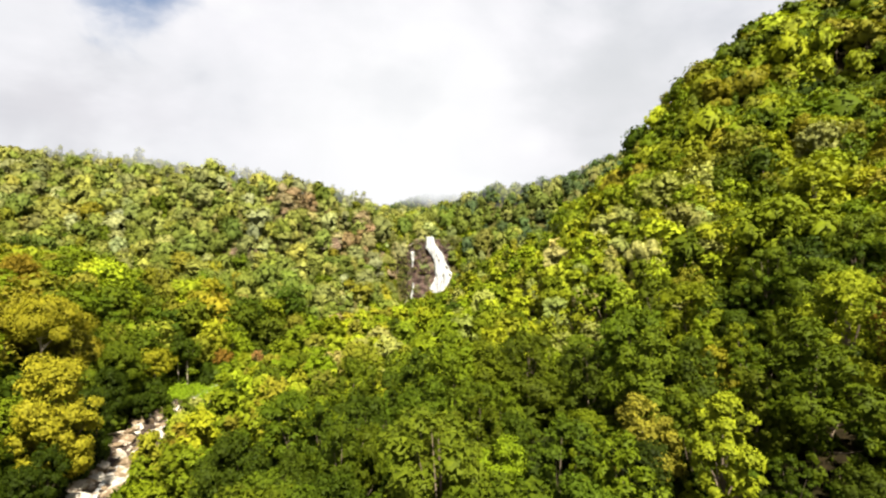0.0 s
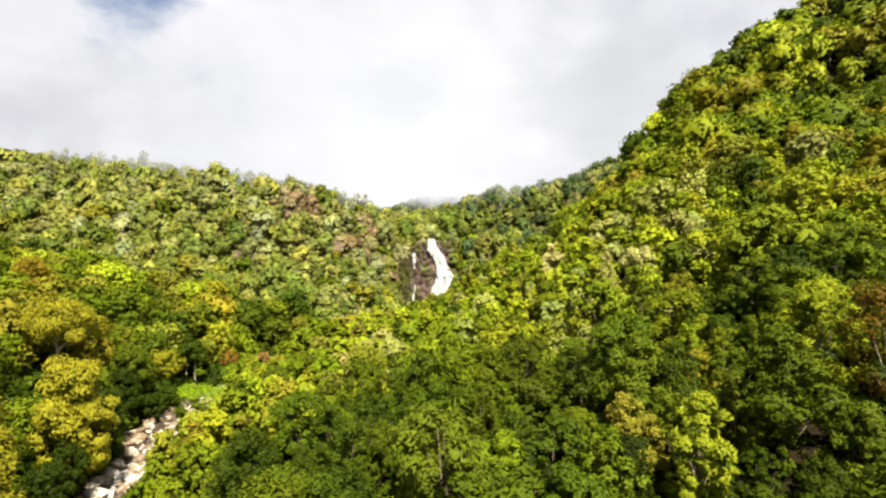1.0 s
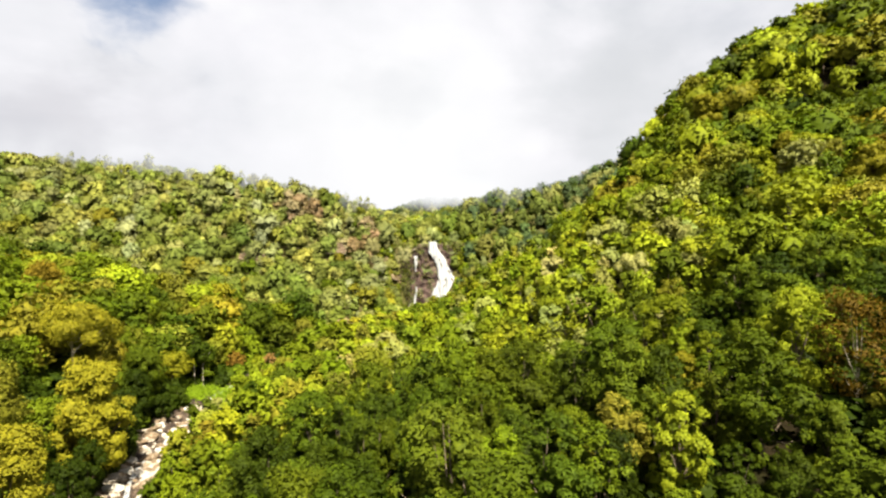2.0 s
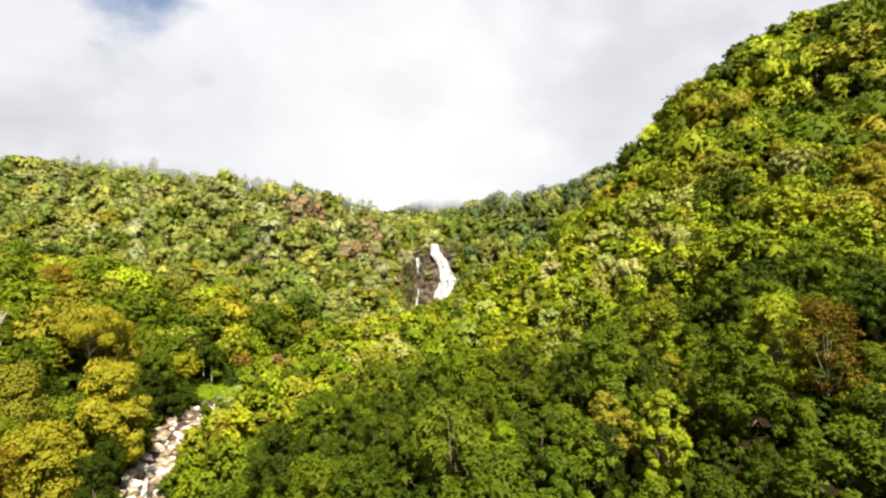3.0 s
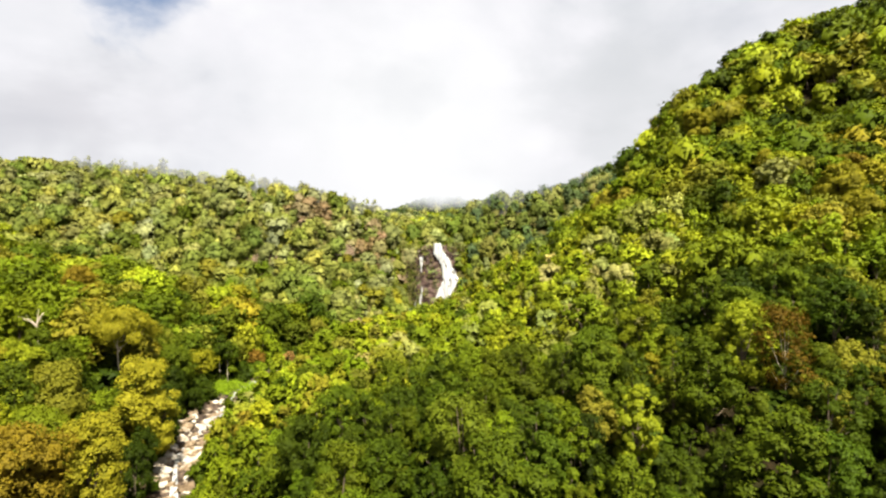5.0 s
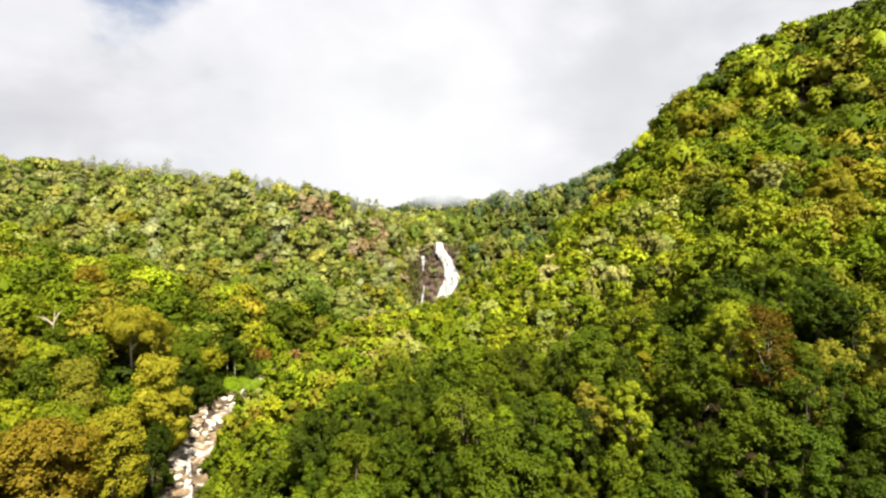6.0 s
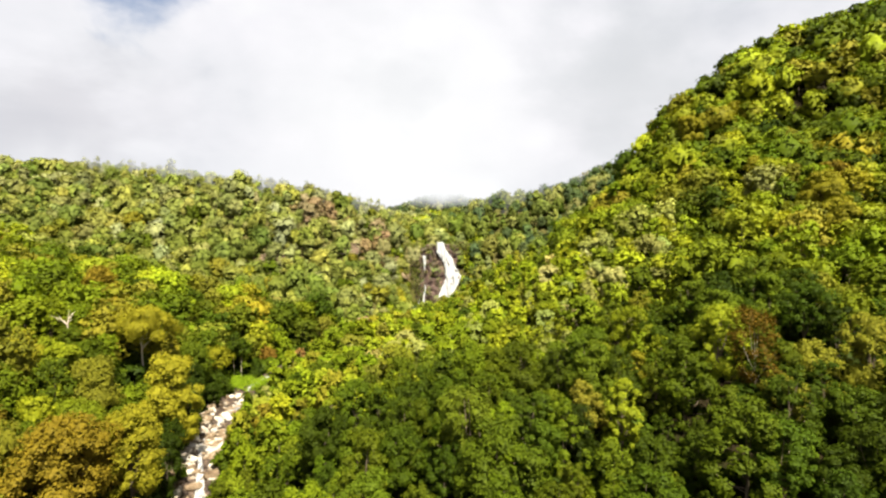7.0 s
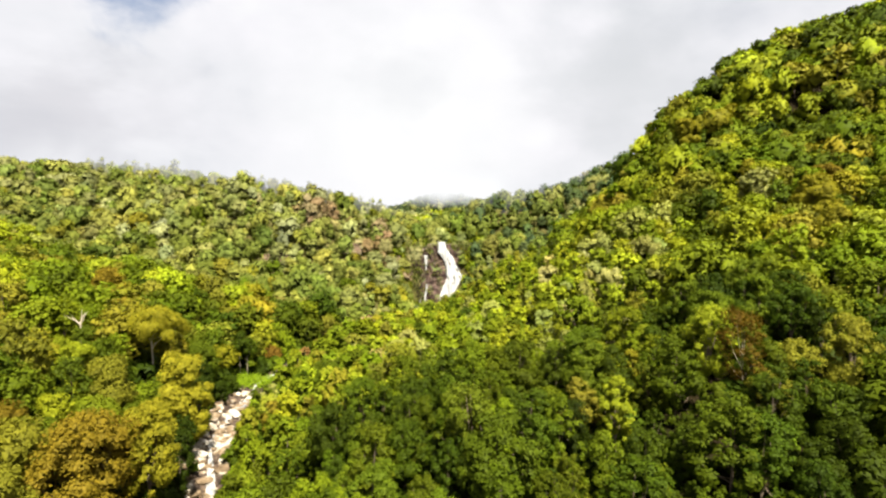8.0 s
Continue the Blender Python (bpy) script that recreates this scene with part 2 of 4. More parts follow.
LEFT_BANK = [(-72, 60, 8), (-88, 104, 5), (-105, 82, 18), (-104, 121, 8), (-116, 133, 18), (-133, 120, 25), (-122, 185, 9), (-117, 222, 13), (-180, 60, 36), (-220, 150, 44), (-130, -60, 30), (-400, 100, 85)]
LEFT_SLOPE = [(-70, 330, 30), (-106, 344, 40), (-155, 344, 48), (-151, 364, 70), (-209, 357, 63), (-276, 336, 61), (-318, 326, 74), (-282, 379, 91), (-50, 374, 32), (-48, 402, 62)]
LEFT_CREST = [(-125, 409, 105), (-206, 398, 111), (-68, 462, 94), (-295, 444, 136), (-391, 467, 149), (-445, 470, 152), (-620, 480, 150), (-300, 580, 126), (-120, 560, 92)]
LINES = (STREAM, UPPER_STREAM, SPUR, SPUR_FLANK, RIGHT_SLOPE, RIGHT_CREST, BEHIND_CREST, MIDDLE_CREST, LEFT_BANK, LEFT_SLOPE, LEFT_CREST)


class Land:
    """A smooth surface over the stream and crest lines, running out into rolling hills."""

    def __init__(self):
        spots = np.array([p for line in LINES for p in line], float)
        self.at, self.mean, self.soft = spots[:, :2], 60.0, 14.0
        gap = np.sqrt(((self.at[:, None] - self.at[None]) ** 2).sum(-1) + self.soft**2)
        self.weight = np.linalg.solve(gap - 0.6 * np.eye(len(spots)), spots[:, 2] - self.mean)

    def __call__(self, x, y):
        x, y = np.atleast_1d(np.asarray(x, float)), np.atleast_1d(np.asarray(y, float))
        out = np.empty(len(x))
        for k in range(0, len(x), 20000):
            p = np.stack([x[k : k + 20000], y[k : k + 20000]], 1)
            gap = np.sqrt(((p[:, None] - self.at[None]) ** 2).sum(-1) + self.soft**2)
            out[k : k + 20000] = self.mean + gap @ self.weight
        far = np.clip(np.maximum.reduce([(np.abs(x) - 380) / 500, (y - 620) / 350, (-100 - y) / 300]), 0, 1)
        far = far * far * (3 - 2 * far)
        hills = 88 + 26 * np.sin(x / 340 + 1.3) * np.cos(y / 420) + 108 * np.exp(-(((x + 10) / 210) ** 2) - ((y - 1090) / 150) ** 2)
        hills = np.where(y < 0, 40 + 0.1 * np.abs(x), hills)
        rough = 1.3 * np.sin(x / 9.0 + 0.6 * np.sin(y / 13)) * np.cos(y / 11.0) + 2.2 * np.sin(x / 31 + 2) * np.sin(y / 27)
        bank = np.clip((stream_distance(x, y) - 8) / 25, 0, 1)
        return out * (1 - far) + hills * far + rough * bank


def stream_distance(x, y):
    """Distance in plan from the lower stream's middle line."""
    best = np.full(len(x), 1e9)
    for (ax, ay, _), (bx, by, _) in zip(STREAM, STREAM[1:]):
        dx, dy = bx - ax, by - ay
        s = np.clip(((x - ax) * dx + (y - ay) * dy) / (dx * dx + dy * dy), 0, 1)
        best = np.minimum(best, np.hypot(x - ax - s * dx, y - ay - s * dy))
    return best


land = Land()


def quad_mesh(name, verts, quads, materials, index=None, colours=None, smooth=False, normals=None):
    """A mesh from arrays of places and faces of three or four corners; normals: soft shading directions, zero where the faces' own serve."""
    me = bpy.data.meshes.new(name)
    me.vertices.add(len(verts))
    me.vertices.foreach_set("co", np.ascontiguousarray(verts, np.float32).ravel())
    corners = quads.shape[1]
    me.loops.add(corners * len(quads))
    me.loops.foreach_set("vertex_index", np.ascontiguousarray(quads, np.int32).ravel())
    me.polygons.add(len(quads))
    me.polygons.foreach_set("loop_start", np.arange(0, corners * len(quads), corners, dtype=np.int32))
    for m in materials:
        me.materials.append(m)
    if index is not None:
        me.polygons.foreach_set("material_index", np.ascontiguousarray(index, np.int32))
    me.polygons.foreach_set("use_smooth", np.full(len(quads), smooth))
    if colours is not None:
        layer = me.attributes.new("leaf_colour", "FLOAT_COLOR", "POINT")
        layer.data.foreach_set("color", np.ascontiguousarray(np.c_[colours, np.ones(len(colours))], np.float32).ravel())
    me.update(calc_edges=True)
    if normals is not None:
        me.normals_split_custom_set_from_vertices(np.ascontiguousarray(normals, np.float32))
    return me


def grid_quads(rows, columns):
    k = np.arange(rows * columns).reshape(rows, columns)
    return np.stack([k[:-1, :-1], k[:-1, 1:], k[1:, 1:], k[1:, :-1]], -1).reshape(-1, 4)


def build_ground():
    inner = np.arange(-480, 481, 6.0)
    out = 480 * np.geomspace(1.03, 9.5, 40)
    xs = np.r_[-out[::-1], inner, out]
    ys = np.r_[-100 - np.geomspace(4400, 6, 30), np.arange(-100, 701, 6.0), 700 + np.geomspace(8, 4000, 60)]
    x, y = (a.ravel() for a in np.meshgrid(xs, ys))
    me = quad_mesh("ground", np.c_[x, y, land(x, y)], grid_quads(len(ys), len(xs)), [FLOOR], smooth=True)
    tagged(new("ground", me), "steep valley sides of reddish soil and leaf litter under forest", "ground", kind="structure")


build_ground()


# ---- trees ----
def tube(points, radii, sides=5):
    """A tapered limb along a line of points."""
    points = np.asarray(points, float)
    verts, ring = [], np.arange(sides) * 2 * math.pi / sides
    for k, p in enumerate(points):
        way = points[min(k + 1, len(points) - 1)] - points[max(k - 1, 0)]
        way = way / (np.linalg.norm(way) + 1e-9)
        side = np.cross(way, (0.3, 1.0, 0.1))
        side /= np.linalg.norm(side)
        over = np.cross(way, side)
        verts.append(p + radii[k] * (np.cos(ring)[:, None] * side + np.sin(ring)[:, None] * over))
    k = np.arange(sides)
    quads = [np.stack([r * sides + k, r * sides + (k + 1) % sides, (r + 1) * sides + (k + 1) % sides, (r + 1) * sides + k], 1) for r in range(len(points) - 1)]
    return np.concatenate(verts), np.concatenate(quads)


def in_threes(v, q):
    """Four-cornered faces cut into triangles."""
    return v, np.concatenate([q[:, :3], q[:, [0, 2, 3]]])


def joined(pieces):
    verts, quads, base = [], [], 0
    for v, q in pieces:
        verts.append(v), quads.append(q + base)
        base += len(v)
    return np.concatenate(verts), np.concatenate(quads)


def leaf_sprays(rng, centres, radii, count, size, heart=None, crisp=0.4, loose=0.5, whole=0.5, reach=(0.8, 1.18)):
    """Leaf sprays through the outer parts of the crown's tufts, turned up and out: small pointed blades with soft shading directions."""
    pick = rng.choice(len(centres), count, p=radii**2 / (radii**2).sum())
    d = rng.normal(size=(count, 3))
    d /= np.linalg.norm(d, axis=1)[:, None]
    out = np.zeros((count, 3)) if heart is None else centres[pick] + d * radii[pick][:, None] - heart
    out = out / (np.linalg.norm(out, axis=1)[:, None] + 1e-9)
    hidden = (d * (0.7 * out + (0, 0, 0.55))).sum(1) < -0.2
    d[hidden & (rng.random(count) < 0.8)] *= -1
    at = centres[pick] + d * (radii[pick] * rng.uniform(*reach, count))[:, None]
    normal = 0.75 * d + 0.35 * out + (0, 0, 0.4)
    normal = normal / np.linalg.norm(normal, axis=1)[:, None] + rng.normal(size=(count, 3)) * loose
    normal /= np.linalg.norm(normal, axis=1)[:, None]
    soft = (1.3 - whole) * d + whole * out + (0, 0, 0.2)
    soft = soft / (np.linalg.norm(soft, axis=1)[:, None] + 1e-9) + crisp * normal
    soft /= np.linalg.norm(soft, axis=1)[:, None]
    side = np.cross(normal, rng.normal(size=(count, 3)))
    side /= np.linalg.norm(side, axis=1)[:, None]
    over = np.cross(normal, side)
    s = size * rng.uniform(0.5, 1.4, count)[:, None]
    tip = at + over * s * rng.uniform(0.7, 1.1, (count, 1)) - normal * s * 0.12
    left = at - side * s * rng.uniform(0.3, 0.6, (count, 1)) - over * s * rng.uniform(0.2, 0.6, (count, 1))
    right = at + side * s * rng.uniform(0.3, 0.6, (count, 1)) - over * s * rng.uniform(0.2, 0.6, (count, 1))
    return np.stack([left, right, tip], 1).reshape(-1, 3), np.arange(3 * count).reshape(-1, 3), np.repeat(soft, 3, axis=0)


def tuft_hearts(rng, centres, radii, heart, whole, sides):
    """The close-leaved inside of each tuft: an uneven knot of foliage that the sprays stand out from."""
    ring = np.arange(sides) * 2 * math.pi / sides
    unit = np.concatenate([[(0, 0, -1)], np.c_[np.cos(ring), np.sin(ring), np.full(sides, -0.25)], [(0, 0, 1)]])
    if sides > 4:
        unit = np.concatenate([unit[:-1], np.c_[0.75 * np.cos(ring + math.pi / sides), 0.75 * np.sin(ring + math.pi / sides), np.full(sides, 0.55)], unit[-1:]])
    k, nxt = np.arange(sides), (np.arange(sides) + 1) % sides
    faces = [np.stack([np.zeros(sides, int), 1 + nxt, 1 + k], 1)]
    if sides > 4:
        faces += [np.stack([1 + k, 1 + nxt, 1 + sides + k], 1), np.stack([1 + nxt, 1 + sides + nxt, 1 + sides + k], 1), np.stack([1 + sides + k, 1 + sides + nxt, np.full(sides, 1 + 2 * sides)], 1)]
    else:
        faces += [np.stack([1 + k, 1 + nxt, np.full(sides, 1 + sides)], 1)]
    faces = np.concatenate(faces)
    turn = rng.uniform(0, 6.28, len(centres))
    c, n = np.cos(turn)[:, None], np.sin(turn)[:, None]
    d = np.stack([c * unit[:, 0] - n * unit[:, 1], n * unit[:, 0] + c * unit[:, 1], np.broadcast_to(unit[:, 2], (len(centres), len(unit)))], -1)
    at = centres[:, None] + d * (radii[:, None] * rng.uniform(0.75, 1.12, d.shape[:2]))[..., None]
    out = at - heart
    out /= np.linalg.norm(out, axis=-1)[..., None] + 1e-9
    soft = (1.3 - whole) * d + whole * out + (0, 0, 0.2)
    soft /= np.linalg.norm(soft, axis=-1)[..., None]
    faces = faces[None] + (np.arange(len(centres)) * len(unit))[:, None, None]
    return at.reshape(-1, 3), faces.reshape(-1, 3), soft.reshape(-1, 3)


def tree_shape(seed, form, sprays, size, limbs=4, sides=5, stout=1.0, soft_crown=False, close=True, apart=False):
    """Wood and foliage of a tree 1 high: form gives the crown's radius, its foot, its clumps and their size."""
    rng = np.random.default_rng(seed)
    radius, foot, clumps, clump, top_heavy = form
    h = np.sort(rng.random(clumps)) ** top_heavy
    around = np.arange(clumps) * 2.4 + rng.uniform(0, 0.9, clumps)
    wide = np.sqrt(np.clip(1 - ((h - 0.38) / 0.68) ** 2, 0.05, 1))
    out = radius * wide * rng.uniform(0.12, 0.9, clumps) ** 0.7
    radii = clump * radius * np.exp(rng.normal(size=clumps).clip(-1.5, 1.8) * 0.38)
    room = 1 - foot - clump * radius * 0.8
    centres = np.c_[np.cos(around) * out, np.sin(around) * out, foot + clump * radius * 0.3 + h * room * 0.95]
    fine = sprays > 600 and not soft_crown
    heart, whole = np.array([0, 0, foot + 0.25 * room]), 0.5 if fine else 0.8
    leaves = leaf_sprays(rng, centres, radii, sprays, size, heart, 0.45 if fine else 0.15, 0.45 if fine else 0.35, whole, (0.72, 1.17) if fine else (0.86, 1.1))
    if close:
        knots = tuft_hearts(rng, centres, radii * (0.66 if fine else 0.96), heart, whole, 5 if sprays > 2000 else 4)
        leaves = (*joined([leaves[:2], knots[:2]]), np.concatenate([leaves[2], knots[2]]))
    lean = rng.normal(size=2) * 0.02
    stem = np.array([(0, 0, -0.06), (lean[0] * 0.5, lean[1] * 0.5, foot * 0.6), (lean[0], lean[1], foot + 0.3 * room), (0, 0, foot + 0.85 * room)])
    thick = stout * (0.012 + 0.005 * rng.random())
    pieces = [tube(stem, [thick * 1.3, thick, thick * 0.7, thick * 0.15], sides)]
    for k in rng.choice(clumps, min(limbs, clumps), replace=False):
        start = stem[1] + (stem[2] - stem[1]) * rng.uniform(0.3, 1.0)
        bend = (start + centres[k]) / 2 + (0, 0, -0.02)
        pieces.append(tube([start, bend, centres[k]], [thick * 0.5, thick * 0.36, thick * 0.12], max(3, sides - 1)))
    return ([in_threes(*p) for p in pieces] if apart else in_threes(*joined(pieces))), leaves


# crown radius, crown foot, clumps, clump size, weight to the top; all for a tree 1 high
YOUNG = (0.31, 0.10, 58, 0.165, 0.95)
BROAD = (0.38, 0.12, 64, 0.18, 0.75)
UMBRELLA = (0.44, 0.32, 54, 0.19, 0.6)
FLAT_TOP = (0.30, 0.5, 34, 0.2, 0.7)
ROUND = (0.34, 0.08, 60, 0.18, 0.85)
DOME = (0.40, 0.12, 34, 0.27, 0.75)
SPREAD = (0.44, 0.18, 34, 0.25, 0.65)
SLIM = (0.30, 0.10, 18, 0.40, 0.9)
FULL = (0.38, 0.06, 15, 0.42, 0.8)
PLUMP = (0.44, 0.06, 17, 0.38, 0.75)
DENSE = (0.38, 0.12, 84, 0.22, 0.8)
BUSH = (0.6, 0.02, 18, 0.4, 1.0)


def scatter(seed, spacing, box, keep, height, spread):
    """Rooting places on a jittered grid inside box where keep(x, y) holds: x, y, height, turn, girth."""
    rng = np.random.default_rng(seed)
    x0, y0, x1, y1 = box
    x, y = (a.ravel() for a in np.meshgrid(np.arange(x0, x1, spacing), np.arange(y0, y1, spacing)))
    x = x + rng.uniform(-0.42, 0.42, len(x)) * spacing + (np.round(y / spacing) % 2) * spacing / 2
    y = y + rng.uniform(-0.42, 0.42, len(y)) * spacing
    ok = keep(x, y)
    x, y = x[ok], y[ok]
    tall = height * np.exp(rng.normal(size=len(x)).clip(-1.8, 1.25) * spread)
    return np.c_[x, y, tall, rng.uniform(0, 2 * math.pi, len(x)), rng.uniform(0.88, 1.16, len(x))]


def leaf_colours(seed, spots, mix):
    """A leaf colour for each tree: kinds drawn by weight, kin growing in drifts, each tree its own shade."""
    rng = np.random.default_rng(seed)
    names = list(mix)
    weight = np.array([mix[k] for k in names], float)
    edge = np.cumsum(weight / weight.sum())
    x, y = spots[:, 0], spots[:, 1]
    drift = 0.5 + 0.22 * np.sin(x / 17 + seed) * np.cos(y / 14 + 1.7 * seed) + 0.16 * np.sin((x + y) / 8.0)
    u = np.clip(0.45 * drift + 0.55 * rng.random(len(spots)) + rng.normal(size=len(spots)) * 0.08, 0, 0.999)
    u = np.argsort(np.argsort(u)) / max(len(u), 1)
    kinds = np.minimum(np.searchsorted(edge, u, side="right"), len(names) - 1)
    base = np.array([LEAVES[k] for k in names])[kinds]
    return base * np.exp(rng.normal(size=(len(spots), 1)) * 0.15) * np.exp(rng.normal(size=(len(spots), 3)) * (0.05, 0.03, 0.12)), [names[k] for k in kinds]


def woodland(label, stretches, seed):
    """Many trees as one piece of forest; stretches: shapes, rooting places and leaf colours."""
    rng = np.random.default_rng(seed)
    verts, ways, quads, index, tint, base = [], [], [], [], [], 0
    for shapes, spots, colours in stretches:
        if not len(spots):
            continue
        ground = land(spots[:, 0], spots[:, 1])
        which = rng.integers(len(shapes), size=len(spots))
        for k, (wood, leaves) in enumerate(shapes):
            mine = np.flatnonzero(which == k)
            if not len(mine):
                continue
            local, faces = joined([wood, leaves[:2]])
            soft = np.concatenate([np.zeros_like(wood[0]), leaves[2]])
            s = spots[mine]
            c, n = np.cos(s[:, 3])[:, None], np.sin(s[:, 3])[:, None]
            wide = (s[:, 2] * s[:, 4])[:, None]
            x = s[:, :1] + wide * (c * local[:, 0] - n * local[:, 1])
            y = s[:, 1:2] + wide * (n * local[:, 0] + c * local[:, 1])
            z = ground[mine][:, None] + s[:, 2:3] * local[:, 2]
            verts.append(np.stack([x, y, z], -1).reshape(-1, 3))
            ways.append(np.stack([c * soft[:, 0] - n * soft[:, 1], n * soft[:, 0] + c * soft[:, 1], np.broadcast_to(soft[:, 2], x.shape)], -1).reshape(-1, 3))
            quads.append((faces[None] + (np.arange(len(mine)) * len(local))[:, None, None]).reshape(-1, 3) + base)
            index.append(np.tile(np.r_[np.zeros(len(wood[1]), int), np.ones(len(leaves[1]), int)], len(mine)))
            tint.append(np.repeat(colours[mine], len(local), axis=0))
            base += len(mine) * len(local)
    me = quad_mesh("woodland", np.concatenate(verts), np.concatenate(quads), [BARK, LEAF_JOINED], np.concatenate(index), np.concatenate(tint), normals=np.concatenate(ways))
    return tagged(new("woodland", me), label, "forest", kind="stuff")


def forest(label, seed, spots, mix, forms, bands, upper=None, share=None, soft_crown=False):
    """A woodland whose trees are drawn finer near the spur's nose: bands of (reach, sprays). upper: the kinds that take over as share(x, y) goes to 1."""
    colours = leaf_colours(seed, spots, mix)[0]
    if upper:
        other = np.random.default_rng(seed + 60).random(len(spots)) < share(spots[:, 0], spots[:, 1])
        colours[other] = leaf_colours(seed + 1, spots, upper)[0][other]
    # lighter leaf kinds stand in for a sunlit patch on the spur's shoulder
    other = np.random.default_rng(seed + 80).random(len(spots)) < 0.85 * np.exp(-(((spots[:, 0] - 50) / 44) ** 2) - ((spots[:, 1] - 128) / 34) ** 2)
    colours[other] = leaf_colours(seed + 3, spots, SUNLIT_KINDS)[0][other]
    # shade at the slope's foot, put into the leaf colour
    other = np.random.default_rng(seed + 70).random(len(spots)) < shade_share(spots[:, 0], spots[:, 1])
    colours[other] = leaf_colours(seed + 2, spots, SHADE_KINDS)[0][other]
    other = np.random.default_rng(seed + 90).random(len(spots)) < parched(spots[:, 0], spots[:, 1])
    colours[other] = leaf_colours(seed + 4, spots, {"fawn": 3, "wheat": 1, "mist": 1})[0][other]
    other = np.random.default_rng(seed + 95).random(len(spots)) < 0.75 * np.exp(-(((spots[:, 0] + 45) / 15) ** 2) - ((spots[:, 1] - 214) / 12) ** 2)
    colours[other] = leaf_colours(seed + 5, spots, {"straw": 2, "fawn": 1, "yellow": 1.5})[0][other]
    away = np.hypot(spots[:, 0], spots[:, 1] + 20)
    stretches, start = [], 0.0
    for reach, sprays in bands:
        mine = (away >= start) & (away < reach)
        size = (1.2 if sprays > 600 else 1.3) / math.sqrt(sprays)
        if sprays < 700:
            forms = [(f[0], f[1], max(14, int(f[2] * 0.5)), min(f[3] * 1.45, 0.44), f[4]) if f[2] > 30 else f for f in forms]
        if sprays < 120:
            forms = [(*f[:2], max(7, f[2] // 2), f[3] * 1.15, f[4]) for f in forms]
        shapes = [tree_shape(100 * seed + k, f, sprays, size * f[0] / 0.30, 3 if sprays > 200 else 1, 4 if sprays > 200 else 3, soft_crown=soft_crown) for k, f in enumerate(forms)]
        stretches.append((shapes, spots[mine], colours[mine]))
        start = reach
    woodland(label, stretches, seed)


def part(name, shape, mat, parent, label=""):
    ob = new(name, quad_mesh(name, shape[0], shape[1], [mat], normals=shape[2] if len(shape) > 2 else None))
    ob.parent = parent
    if label:
        ob["label"] = label
    return ob


def grown(wood, bark, root):
    """The trunk under its tree, and its limbs, where they are apart, under the trunk."""
    pieces = wood if isinstance(wood, list) else [wood]
    trunk = part("trunk", pieces[0], bark, root)
    for piece in pieces[1:]:
        part("limb", piece, bark, trunk)


def tree_thing(name, shape, bark, at, tall, turn, girth, colour, label, group=""):
    """One tree: an empty at its foot with trunk and crown under it, shaped 1 high and sized to its height."""
    root = new(name)
    tagged(root, label, "tree", group)
    grown(shape[0], bark, root)
    crown = part("crown", shape[1], LEAF, root)
    crown.color = (*colour, 1)
    root.matrix_basis = plant(at, tall, turn, girth)
    return root


def plant(at, tall, turn, girth):
    return Matrix.Translation(at) @ Matrix.Rotation(turn, 4, "Z") @ Matrix.Diagonal((tall * girth, tall * girth, tall, 1))


